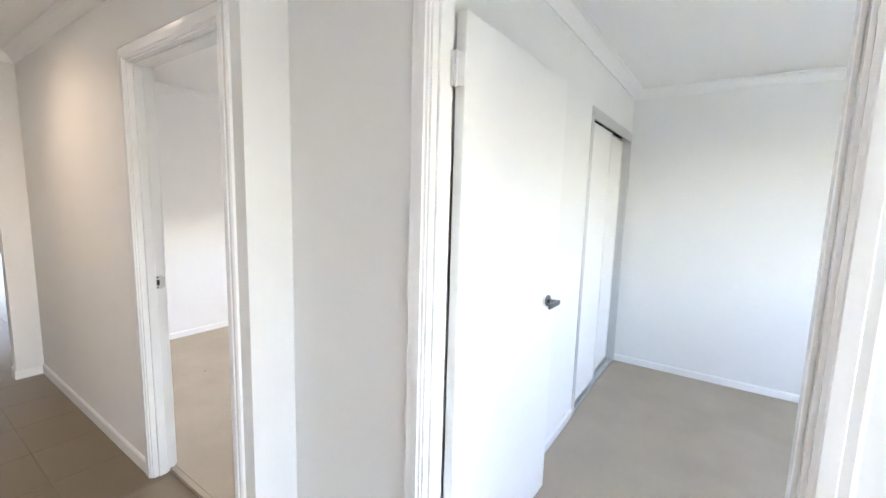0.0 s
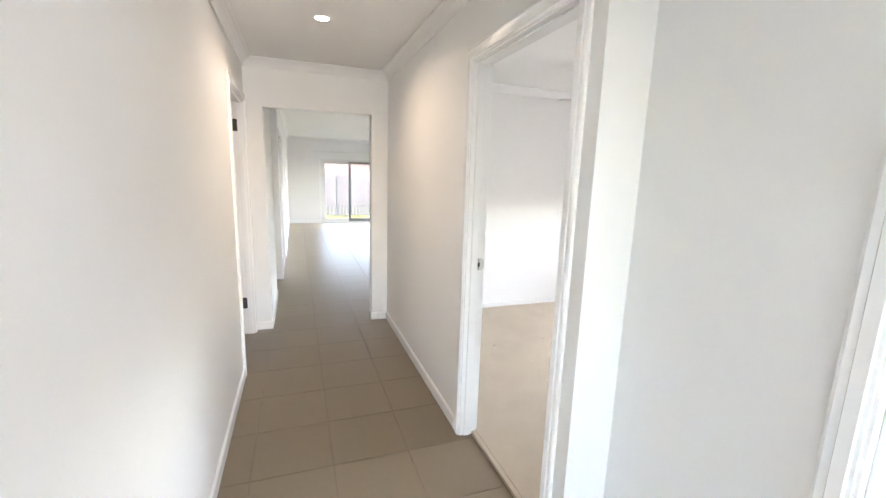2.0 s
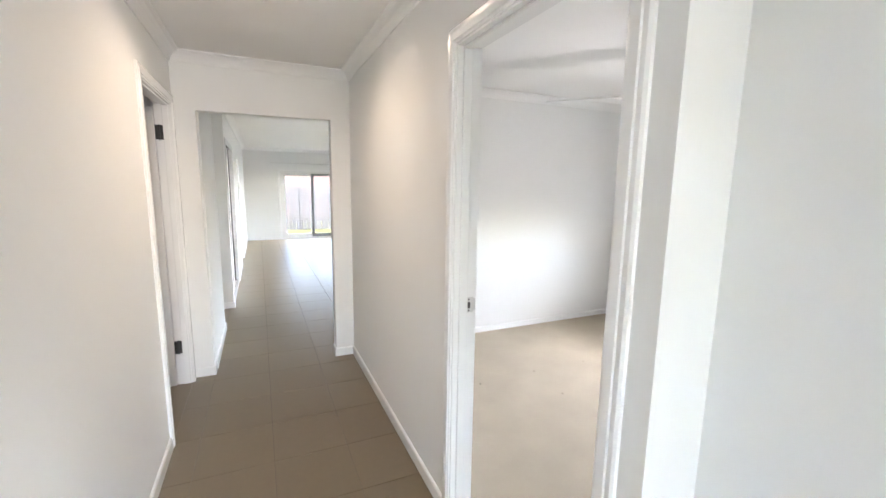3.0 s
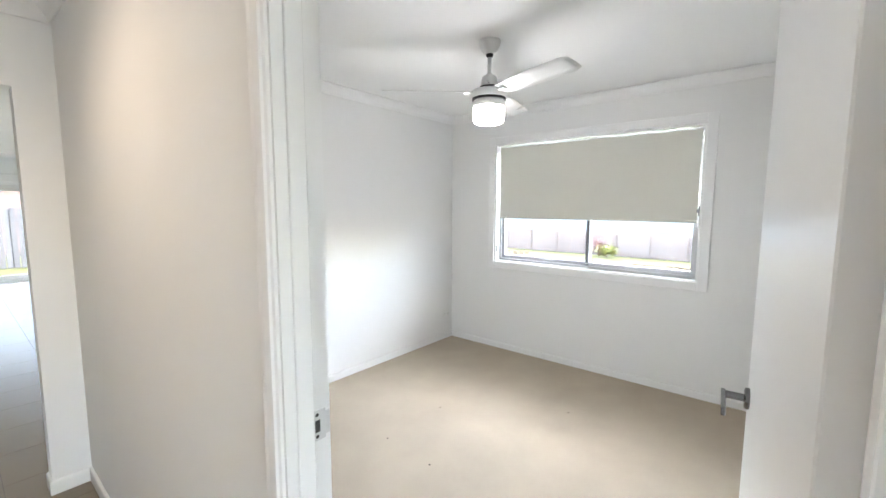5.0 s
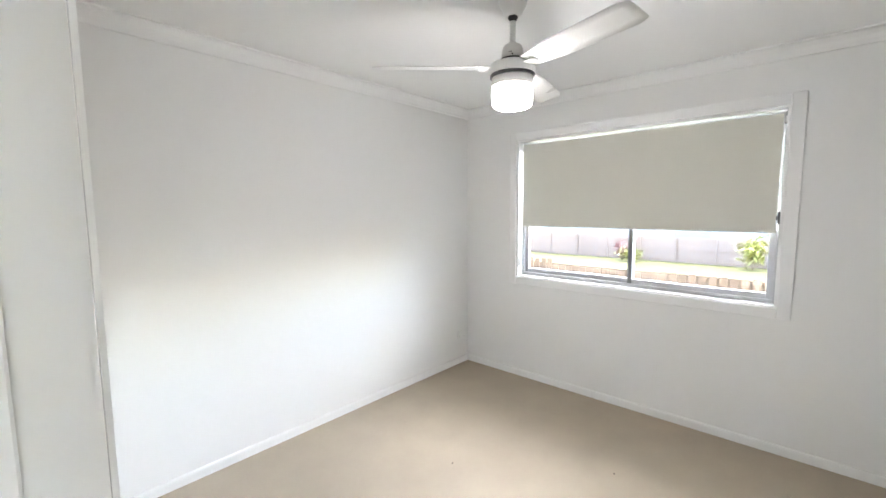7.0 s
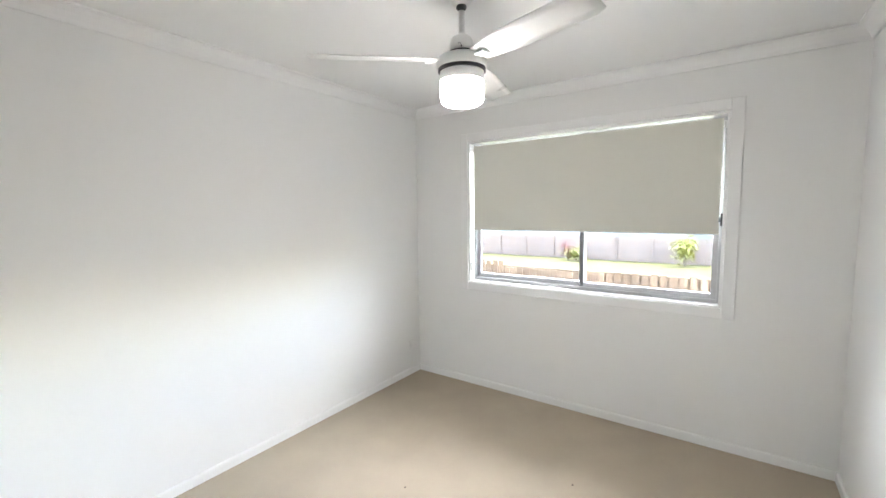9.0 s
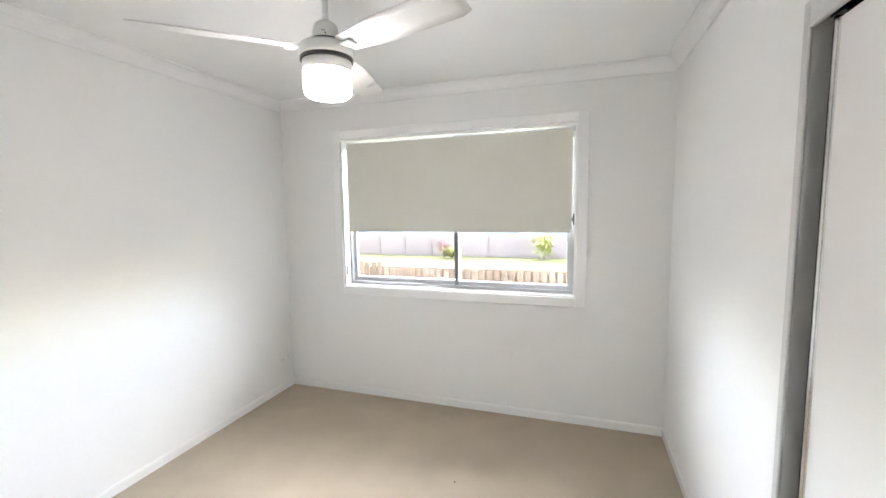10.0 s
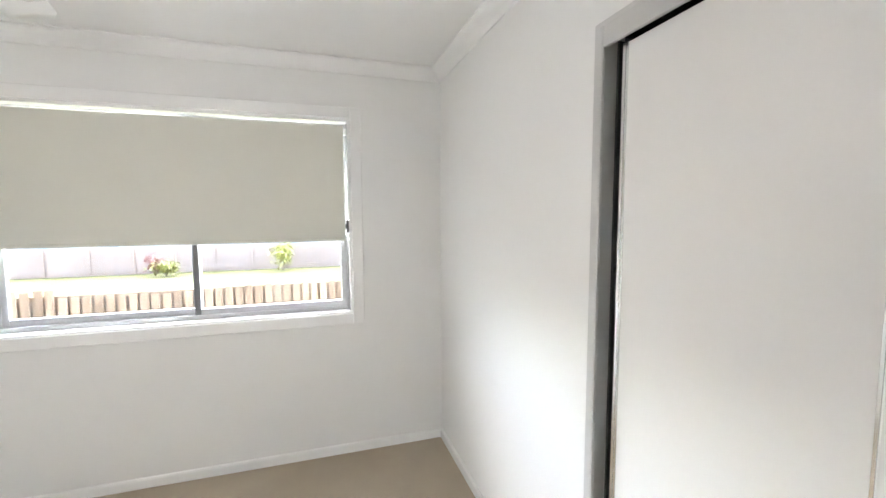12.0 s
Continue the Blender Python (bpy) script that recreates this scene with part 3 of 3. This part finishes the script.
# ---- window with blind ----
def bedroom_window():
    y0, y1, z0, z1 = WIN
    win = empty("window_1", pose(0, 0, 0), "white framed aluminium sliding window with roller blind half down", "window", kind="structure")
    w, t = 0.072, 0.014
    bm = bmesh.new()
    for a0, a1, c0, c1 in ((y0 - w, y0 - 0.004, z0 - w, z1 + w), (y1 + 0.004, y1 + w, z0 - w, z1 + w), (y0 - 0.004, y1 + 0.004, z1 + 0.004, z1 + w), (y0 - 0.004, y1 + 0.004, z0 - w, z0 - 0.004)):
        box(EAST - t, EAST, a0, a1, c0, c1, 0.003, bm)
    part("architrave", bm, M_TRIM, win)
    bm = bmesh.new()
    for a0, a1, c0, c1 in ((y0 - 0.004, y0 + 0.012, z0, z1), (y1 - 0.012, y1 + 0.004, z0, z1), (y0 + 0.012, y1 - 0.012, z1 - 0.012, z1 + 0.004)):
        box(EAST - 0.002, EAST + 0.09, a0, a1, c0, c1, bm=bm)
    part("reveal", bm, M_TRIM, win)
    part("window_sill", box(EAST - 0.004, EAST + 0.09, y0 - 0.004, y1 + 0.004, z0 - 0.012, z0 + 0.006, 0.003), M_TRIM, win)
    fx0, fx1 = EAST + 0.075, EAST + 0.14
    bm = bmesh.new()
    for a0, a1, c0, c1 in ((y0 + 0.012, y0 + 0.026, z0 + 0.006, z1 - 0.012), (y1 - 0.026, y1 - 0.012, z0 + 0.006, z1 - 0.012), (y0 + 0.026, y1 - 0.026, z1 - 0.017, z1 - 0.012), (y0 + 0.026, y1 - 0.026, z0 + 0.006, z0 + 0.030)):
        box(fx0, fx1, a0, a1, c0, c1, 0.002, bm)
    part("window_frame", bm, M_SASH, win, "silver aluminium outer frame")
    mid = 3.995
    for name, b0, b1, d in (("sliding_sash", y0 + 0.026, mid + 0.018, 0.004), ("fixed_sash", mid - 0.018, y1 - 0.026, 0.034)):
        bm = bmesh.new()
        sx0, sx1 = fx0 + d, fx0 + d + 0.024
        for a0, a1, c0, c1 in ((b0, b0 + 0.032, z0 + 0.030, z1 - 0.017), (b1 - 0.032, b1, z0 + 0.030, z1 - 0.017), (b0 + 0.032, b1 - 0.032, z0 + 0.030, z0 + 0.066), (b0 + 0.032, b1 - 0.032, z1 - 0.023, z1 - 0.017)):
            box(sx0, sx1, a0, a1, c0, c1, 0.002, bm)
        sash = part(name, bm, M_SASH, win, "silver aluminium sash")
        if name == "sliding_sash":
            lock = box(sx0 - 0.004, sx0 - 0.0005, b1 - 0.034, b1 - 0.004, z0 + 0.034, z1 - 0.025, 0.001)
            box(sx0 - 0.012, sx0 - 0.004, b1 - 0.010, b1 - 0.004, z0 + 0.034, z1 - 0.025, 0.001, lock)
            part("interlock_stile", lock, M_GREYALU, sash, "darker grey meeting stile")
        pane = part("pane", box(sx0 + 0.010, sx0 + 0.014, b0 + 0.03, b1 - 0.03, z0 + 0.060, z1 - 0.02), M_GLASS, sash, "clear glass pane")
        pane.visible_shadow = False
    return win


bedroom_window()


def roller_blind():
    y0, y1, z0, z1 = WIN
    b = empty("roller_blind", pose(0, 0, 0), "pale grey-beige roller blind lowered over half the window", "blind")
    bx = EAST + 0.042
    tube = lathe([(0, 0), (0.016, 0), (0.016, y1 - y0 - 0.075), (0, y1 - y0 - 0.075)], steps=24)
    tube.transform(Matrix.Translation((bx + 0.014, y0 + 0.036, z1 - 0.066)) @ Matrix.Rotation(radians(-90), 4, "X"))
    part("roller", tube, M_BLIND, b, smooth=True)
    part("fabric", box(bx - 0.0045, bx - 0.0025, y0 + 0.030, y1 - 0.033, 1.395, z1 - 0.030), M_BLIND, b)
    part("bottom_bar", box(bx - 0.010, bx + 0.004, y0 + 0.028, y1 - 0.031, 1.376, 1.396, 0.004, seg=2), M_BLIND, b, "slim fabric-wrapped bottom bar")
    for yy in (y0 + 0.012, y1 - 0.039):
        part("bracket", box(bx - 0.002, bx + 0.030, yy, yy + 0.016, z1 - 0.085, z1 - 0.045, 0.003), M_PLASTIC, b, "white end bracket")
    return b


roller_blind()


def chain_tensioner(y, z, mat, label):
    h = empty("blind_chain_guide", pose(EAST + 0.02, y, z), label, "chain guide")
    bm = bmesh.new()
    box(-0.014, 0.012, -0.008, 0.008, -0.038, 0.038, 0.004, bm, 2)
    part("body", bm, mat, h)
    part("clip", box(-0.018, 0.006, 0.008, 0.016, -0.014, 0.014, 0.002), mat, h)
    return h


chain_tensioner(WIN[0] + 0.016, 1.47, M_DARK, "small black blind chain guide on the window reveal")
chain_tensioner(WIN[1] - 0.022, 1.06, M_PLASTIC, "small white blind chain guide on the window reveal")


# ---- ceiling fan ----
def fan_blade():
    bm = bmesh.new()
    n = 14
    top, bot = [], []
    for i in range(n + 1):
        s = i / n
        r = 0.10 + 0.52 * s
        half = 0.044 + 0.022 * min(1.0, s * 3.0)
        if s > 0.93:
            half *= 1 - 0.22 * ((s - 0.93) / 0.07) ** 2
        tilt = radians(-13)
        row_t, row_b = [], []
        for k in range(5):
            u = -1 + k / 2
            y = u * half
            z = math.sin(tilt) * y + 0.003 * (1 - u * u)
            row_t.append(bm.verts.new((r, y * math.cos(tilt), z + 0.002)))
            row_b.append(bm.verts.new((r, y * math.cos(tilt), z - 0.002)))
        top.append(row_t)
        bot.append(row_b)
    for i in range(n):
        for k in range(4):
            bm.faces.new((top[i][k], top[i + 1][k], top[i + 1][k + 1], top[i][k + 1]))
            bm.faces.new((bot[i][k], bot[i][k + 1], bot[i + 1][k + 1], bot[i + 1][k]))
        bm.faces.new((top[i][0], bot[i][0], bot[i + 1][0], top[i + 1][0]))
        bm.faces.new((top[i][4], top[i + 1][4], bot[i + 1][4], bot[i][4]))
    for e in (0, n):
        for k in range(4):
            bm.faces.new((top[e][k], top[e][k + 1], bot[e][k + 1], bot[e][k]))
    return bm


def ceiling_fan(x, y):
    f = empty("ceiling_fan", pose(x, y, CEIL), "white three-blade ceiling fan with lit drum light", "ceiling fan")
    part("canopy", lathe([(0, 0), (0.062, 0), (0.064, -0.006), (0.058, -0.030), (0.040, -0.062), (0.026, -0.072), (0, -0.072)]), M_WHITE, f, m=f.matrix_world, smooth=True)
    part("ball_joint", lathe([(0, -0.066), (0.020, -0.070), (0.022, -0.080), (0.014, -0.092), (0, -0.094)], steps=20), M_DARK, f, "black hanger ball", smooth=True)
    part("down_rod", lathe([(0, -0.08), (0.0125, -0.08), (0.0125, -0.20), (0, -0.20)], steps=18), M_WHITE, f, smooth=True)
    part("motor_bell", lathe([(0, -0.180), (0.016, -0.182), (0.020, -0.190), (0.034, -0.194), (0.042, -0.202), (0.046, -0.216), (0.049, -0.236), (0.051, -0.256), (0, -0.256)]), M_WHITE, f, smooth=True)
    label_bm = box(-0.006, 0.006, 0.0478, 0.0492, -0.2362, -0.2338)
    box(-0.010, -0.005, 0.0480, 0.0496, -0.250, -0.242, bm=label_bm)
    label_bm.transform(Matrix.Rotation(radians(112), 4, "Z"))
    part("rating_label", label_bm, M_DARK, f, "tiny dark print on the bell")
    part("seam_ring", lathe([(0, -0.254), (0.055, -0.255), (0.055, -0.266), (0, -0.266)]), M_DARK, f, "black seam ring")
    part("motor_disc", lathe([(0, -0.266), (0.060, -0.266), (0.094, -0.276), (0.102, -0.284), (0.104, -0.298), (0.104, -0.316), (0.100, -0.322), (0, -0.324)]), M_WHITE, f, smooth=True)
    part("shadow_ring", lathe([(0, -0.320), (0.099, -0.320), (0.099, -0.334), (0, -0.334)]), M_DARK, f, "dark recessed ring")
    part("lamp_collar", lathe([(0, -0.334), (0.091, -0.334), (0.092, -0.338), (0.091, -0.372), (0, -0.372)]), M_WHITE, f, smooth=True)
    part("diffuser", lathe([(0.090, -0.372), (0.091, -0.400), (0.090, -0.440), (0.085, -0.456), (0.072, -0.464), (0.04, -0.468), (0, -0.469)]), M_GLOW, f, "glowing opal drum diffuser", smooth=True)
    for k, a in enumerate((-108, 12, 132)):
        arm = part("blade_iron", box(0.08, 0.15, -0.022, 0.022, -0.299, -0.290, 0.003), M_WHITE, f)
        arm.matrix_local = Matrix.Rotation(radians(a), 4, "Z")
        blade = part("blade", fan_blade(), M_WHITE, f, "long white fan blade", smooth=True)
        blade.matrix_local = Matrix.Translation((0, 0, -0.288)) @ Matrix.Rotation(radians(a), 4, "Z")
    for o in f.children:
        if o.name.split(".")[0] not in ("blade", "blade_iron"):
            o.matrix_local = Matrix.Identity(4)
    return f


ceiling_fan(1.68, 4.03)


# ---- downlights ----
def downlight(x, y, z, lens, label):
    d = empty("downlight", pose(x, y, z), label, "downlight")
    part("trim_ring", lathe([(0.038, 0), (0.050, 0), (0.050, -0.003), (0.046, -0.006), (0.040, -0.005), (0.036, 0.004)]), M_WHITE, d).matrix_local = Matrix.Identity(4)
    part("lens", lathe([(0.038, -0.001), (0.02, -0.0025), (0, -0.003)]), lens, d, "lit lens" if lens is not M_WHITE else "unlit lens").matrix_local = Matrix.Identity(4)
    return d


downlight(-0.675, 4.27, CEIL, M_GLOWWARM, "lit round recessed downlight with warm glow")
downlight(-0.08, 11.4, LIVE_CEIL, M_PLASTIC, "unlit round recessed downlight in the living room ceiling")
downlight(-0.63, 12.0, LIVE_CEIL, M_PLASTIC, "unlit round recessed downlight in the living room ceiling")


# ---- living room sliding door ----
def living_slider():
    s = empty("door_4", pose(0, 0, 0), "wide glazed aluminium sliding door to the back lawn", "sliding door", kind="structure")
    x0, x1, z0, z1, y = -0.178, 2.05, LIVE_Z, 1.86, LIVE_END
    bm = bmesh.new()
    for a0, a1, c0, c1 in ((x0 - 0.07, x0, z0, z1 + 0.07), (x1, x1 + 0.07, z0, z1 + 0.07), (x0, x1, z1, z1 + 0.07)):
        box(a0, a1, y - 0.014, y, c0, c1, 0.003, bm)
    part("architrave", bm, M_TRIM, s)
    bm = bmesh.new()
    for a0, a1, c0, c1 in ((x0, x0 + 0.05, z0, z1), (x1 - 0.05, x1, z0, z1), (x0 + 0.05, x1 - 0.05, z1 - 0.05, z1), (x0 + 0.05, x1 - 0.05, z0, z0 + 0.04)):
        box(a0, a1, y + 0.03, y + 0.12, c0, c1, 0.002, bm)
    part("frame", bm, M_WHITE, s, "pale aluminium frame")
    for b0, b1, d, panel_mat in ((x0 + 0.05, 0.69, 0.085, M_WHITE), (0.62, 2.0, 0.045, M_GREYALU)):
        bm = bmesh.new()
        for a0, a1, c0, c1 in ((b0, b0 + 0.07, z0 + 0.04, z1 - 0.05), (b1 - 0.07, b1, z0 + 0.04, z1 - 0.05), (b0 + 0.07, b1 - 0.07, z0 + 0.04, z0 + 0.13), (b0 + 0.07, b1 - 0.07, z1 - 0.11, z1 - 0.05)):
            box(a0, a1, y + d, y + d + 0.03, c0, c1, 0.002, bm)
        panel = part("panel", bm, panel_mat, s, "slim aluminium door panel")
        p = part("pane", box(b0 + 0.06, b1 - 0.06, y + d + 0.012, y + d + 0.017, z0 + 0.12, z1 - 0.1), M_DOORGLASS, panel, "clear glass")
        p.visible_shadow = False
    bm = box(x0 - 0.25, x1 + 0.25, y - 0.075, y - 0.045, 2.06, 2.085, 0.003)
    for bx in (x0 - 0.2, 0.9, x1 + 0.2):
        box(bx, bx + 0.02, y - 0.05, y - 0.001, 2.065, 2.08, bm=bm)
    part("curtain_track", bm, M_WHITE, s, "white curtain track on wall brackets")
    part("pull_handle", box(0.635, 0.668, y + 0.018, y + 0.045, 0.80, 1.0, 0.004), M_DARK, s, "black pull handle")
    return s


living_slider()


# ---- outside: fences, shrubs, neighbours ----
def paling_fence(name, label, x0, y0, x1, y1, base, height, gap, board, rail_side, mat=M_PALING, steps=(), rails=(0.2, 0.78)):
    fence = empty(name, pose(0, 0, 0), label, "fence")
    dx, dy = x1 - x0, y1 - y0
    length = math.hypot(dx, dy)
    ang = math.degrees(math.atan2(dy, dx))
    n = int(length / (board + gap))
    me = mesh_of(box(0, board, -0.008, 0.008, 0, 1.0, 0.003), "paling")
    me.materials.append(mat)
    rng = random.Random(len(name) * 7 + n)
    for k in range(n):
        s = k * (board + gap)
        px, py = x0 + dx * s / length, y0 + dy * s / length
        drop = 0.0
        for at, d in steps:
            if s >= at:
                drop = d
        o = new("paling", me)
        o.parent = fence
        o.matrix_local = pose(px, py, base(px, py), rng.uniform(-0.6, 0.6), 0, ang) @ Matrix.Diagonal((1, 1, height + drop + rng.uniform(-0.012, 0.012), 1))
    for h in rails:
        rail = box(0, length, rail_side * 0.008, rail_side * 0.05, height * h, height * h + 0.07)
        ro = part("rail", rail, mat, fence)
        ro.matrix_local = pose(x0, y0, base((x0 + x1) / 2, (y0 + y1) / 2), 0, 0, ang)
    for k in range(int(length / 2.4) + 1):
        s = min(k * 2.4, length)
        px, py = x0 + dx * s / length, y0 + dy * s / length
        po = part("post", box(-0.05, 0.05, rail_side * 0.05, rail_side * 0.15, -0.1, height - 0.05, 0.004), mat, fence)
        po.matrix_local = pose(px, py, base(px, py), 0, 0, ang)
    return fence


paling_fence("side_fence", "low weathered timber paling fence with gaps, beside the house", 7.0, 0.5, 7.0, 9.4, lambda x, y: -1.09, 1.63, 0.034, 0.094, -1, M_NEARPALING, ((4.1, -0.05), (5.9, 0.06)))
# dark sheet added so the gaps between palings read as shaded
part("backing_board", box(7.05, 7.07, 0.5, 9.4, -1.05, 0.515), M_BARK, bpy.data.objects["side_fence"], "dark sheet added as shade behind the paling gaps")
paling_fence("street_fence", "tall weathered grey timber paling fence beyond the lawn", 32.5, -14.0, 32.5, 36.0, lambda x, y: -2.42, 1.84, 0.012, 0.15, 1, rails=(0.12, 0.5, 0.86))
paling_fence("back_fence", "weathered timber paling fence behind the back lawn", -4.0, 19.5, 6.5, 19.5, lambda x, y: -0.33, 1.75, 0.02, 0.12, 1, M_BACKPALING)


def shrub(name, x, y, z, size, tall, leaf_mat, label, count, seed):
    s = empty(name, pose(x, y, z), label, "shrub")
    rng = random.Random(seed)
    bm = bmesh.new()
    tips = []
    for k in range(7):
        a, lean = rng.uniform(0, 6.28), rng.uniform(0.1, 0.5)
        base, tip = Vector((0, 0, 0)), Vector((math.cos(a) * size * lean, math.sin(a) * size * lean, tall * rng.uniform(0.55, 0.9)))
        tips.append(tip)
        m = (tip - base).to_track_quat("Z", "Y").to_matrix().to_4x4()
        lathe([(0.022, 0), (0.014, (tip - base).length * 0.5), (0.004, (tip - base).length)], bm, 6, m)
    part("stems", bm, M_BARK, s).matrix_local = Matrix.Identity(4)
    bm = bmesh.new()
    for k in range(count):
        t = rng.choice(tips)
        c = t * rng.uniform(0.45, 1.08) + Vector((rng.gauss(0, size * 0.22), rng.gauss(0, size * 0.22), rng.gauss(0, tall * 0.09)))
        rot = Euler((rng.uniform(-1, 1), rng.uniform(-1, 1), rng.uniform(0, 6.28))).to_matrix()
        ln, wd = size * rng.uniform(0.10, 0.2), size * rng.uniform(0.035, 0.07)
        pts = [Vector(p) for p in ((-ln, 0, 0), (0, -wd, 0.01), (ln, 0, -0.02), (0, wd, 0.01))]
        bm.faces.new([bm.verts.new(c + rot @ p) for p in pts])
    part("crown", bm, leaf_mat, s, "uneven leafy crown").matrix_local = Matrix.Identity(4)
    return s


shrub("red_shrub", 30.0, 12.85, ground_height(30.0, 12.85), 0.75, 1.5, M_LEAFR, "red-leaved garden shrub before the timber fence", 260, 3)
shrub("green_shrub", 29.8, 12.2, ground_height(29.8, 12.2), 1.15, 0.95, M_LEAFY, "low lime-green garden shrub before the timber fence", 320, 5)
shrub("lime_shrub", 30.2, 5.45, ground_height(30.2, 5.45), 1.2, 2.3, M_LEAFY, "bright lime-leaved shrub standing on the lawn", 420, 9)


def neighbour_house(name, x0, x1, y0, y1, base, eave, ridge, windows, label, wall_mat):
    h = empty(name, pose(0, 0, 0), label, "house")
    part("wall", box(x0, x1, y0, y1, base, eave), wall_mat, h)
    bm = bmesh.new()
    cx, cy = (x0 + x1) / 2, (y0 + y1) / 2
    a = [bm.verts.new(p) for p in ((x0 - 0.5, y0 - 0.5, eave), (x1 + 0.5, y0 - 0.5, eave), (x1 + 0.5, y1 + 0.5, eave), (x0 - 0.5, y1 + 0.5, eave))]
    lx, ly = max(0, (x1 - x0 - (y1 - y0)) / 2), max(0, (y1 - y0 - (x1 - x0)) / 2)
    r = [bm.verts.new((cx - lx, cy - ly, ridge)), bm.verts.new((cx + lx, cy + ly, ridge))]
    bm.faces.new(a)
    if ly > lx:
        for f in ((a[0], a[1], r[0]), (a[1], a[2], r[1], r[0]), (a[2], a[3], r[1]), (a[3], a[0], r[0], r[1])):
            bm.faces.new(f)
    else:
        for f in ((a[0], a[1], r[1], r[0]), (a[1], a[2], r[1]), (a[2], a[3], r[0], r[1]), (a[3], a[0], r[0])):
            bm.faces.new(f)
    part("roof", bm, M_ROOF, h)
    for axis, p, q0, q1, z0, z1 in windows:
        w = part("window", box(p - 0.05, p - 0.01, q0, q1, z0, z1) if axis == "x" else box(q0, q1, p - 0.05, p - 0.01, z0, z1), M_GREYALU, h, "grey reflecting window")
        part("frame", box(p - 0.07, p - 0.051, q0 - 0.05, q1 + 0.05, z1, z1 + 0.06) if axis == "x" else box(q0 - 0.05, q1 + 0.05, p - 0.07, p - 0.051, z1, z1 + 0.06), M_WHITE, w)
    return h


neighbour_house("neighbour_house", 37.0, 47, -12, 40.0, -2.6, 1.4, 3.8, [("x", 37.0, 4.0, 5.6, -0.9, 0.5), ("x", 37.0, 8.6, 11.2, -0.9, 0.5), ("x", 37.0, 20.0, 22.0, -0.9, 0.5)], "pale rendered neighbouring house beyond the street fence", M_PLASTER)
neighbour_house("back_house", -6, 9, 23.5, 32, -0.4, 2.3, 4.6, [], "pink brick house behind the back fence", M_BRICK)

# ---- power outlet by the corner ----
def power_outlet(x, y, z):
    o = empty("power_outlet", pose(x, y, z), "white double power outlet low on the wall", "power outlet")
    part("plate", box(-0.057, 0.057, -0.009, 0.0, -0.036, 0.036, 0.003), M_PLASTIC, o).matrix_local = Matrix.Identity(4)
    for sx in (-0.030, 0.030):
        part("switch", box(sx - 0.008, sx + 0.008, -0.012, -0.009, 0.008, 0.026, 0.001), M_PLASTIC, o, "white rocker switch").matrix_local = Matrix.Identity(4)
        bm = bmesh.new()
        for px, pz, turn in ((-0.007, -0.008, 30), (0.007, -0.008, -30), (0.0, -0.022, 0)):
            made = bmesh.ops.create_cube(bm, size=1.0)["verts"]
            rot = Matrix.Rotation(radians(turn), 3, "Y")
            for v in made:
                v.co = rot @ Vector((v.co.x * 0.002, v.co.y * 0.0008, v.co.z * 0.007)) + Vector((sx + px, -0.0092, pz))
        part("socket", bm, M_DARK, o, "three dark pin slots").matrix_local = Matrix.Identity(4)
    return o


power_outlet(3.095, NORTH, 0.305)

# ---- small marks on the carpet ----
fleck_rng = random.Random(11)
for fx, fy in ((1.285, 4.505), (1.255, 4.122), (1.81, 4.505), (2.345, 3.745), (0.763, 4.483)):
    bm = bmesh.new()
    bmesh.ops.create_icosphere(bm, subdivisions=1, radius=0.006)
    for v in bm.verts:
        v.co = Vector((v.co.x * fleck_rng.uniform(0.6, 1.5), v.co.y * fleck_rng.uniform(0.6, 1.5), v.co.z * 0.4))
    o = part("carpet_fleck", bm, M_DIRT)
    o.matrix_world = pose(fx, fy, 0.021)
    tagged(o, "tiny dark crumb lying on the beige carpet", "crumb", "crumbs on the carpet")

tagged(part("threshold", box(HALL_L - 0.09, HALL_L - 0.001, DLA, DLB, -0.003, 0.001), M_TILE), "taupe tiled threshold under the side room door", "threshold", kind="structure")

# ---- hall floor tiles ----
TILE, JOINT, ROW = 0.40, 0.0028, 0.0022
for i in range(-4, 9):
    for j in range(-13, 27):
        tx0, tx1 = -0.322 + TILE * i + JOINT / 2, -0.322 + TILE * (i + 1) - JOINT / 2
        ty0, ty1 = 3.365 + TILE * j + ROW / 2, 3.365 + TILE * (j + 1) - ROW / 2
        if ty0 < -1.6 or ty0 > LIVE_END - 0.02:
            continue
        if ty0 < HALL_END - 0.05:
            lim = 0.0 if ty0 > 2.40 else 0.18
            if D2A - 0.3 < ty0 < D2B:
                lim = 0.073
        elif ty0 < 8.9:
            lim = 0.18
        else:
            lim = EAST
        tx0, tx1, ty1 = max(tx0, HALL_L if ty0 < 8.9 else -1.17), min(tx1, lim), min(ty1, LIVE_END)
        if tx1 - tx0 < 0.02 or ty1 - ty0 < 0.02:
            continue
        part("tile", box(tx0, tx1, ty0, ty1, -0.012, 0.0, 0.0008), M_TILE, FLOOR if ty0 < 8.9 else LIVING_FLOOR)
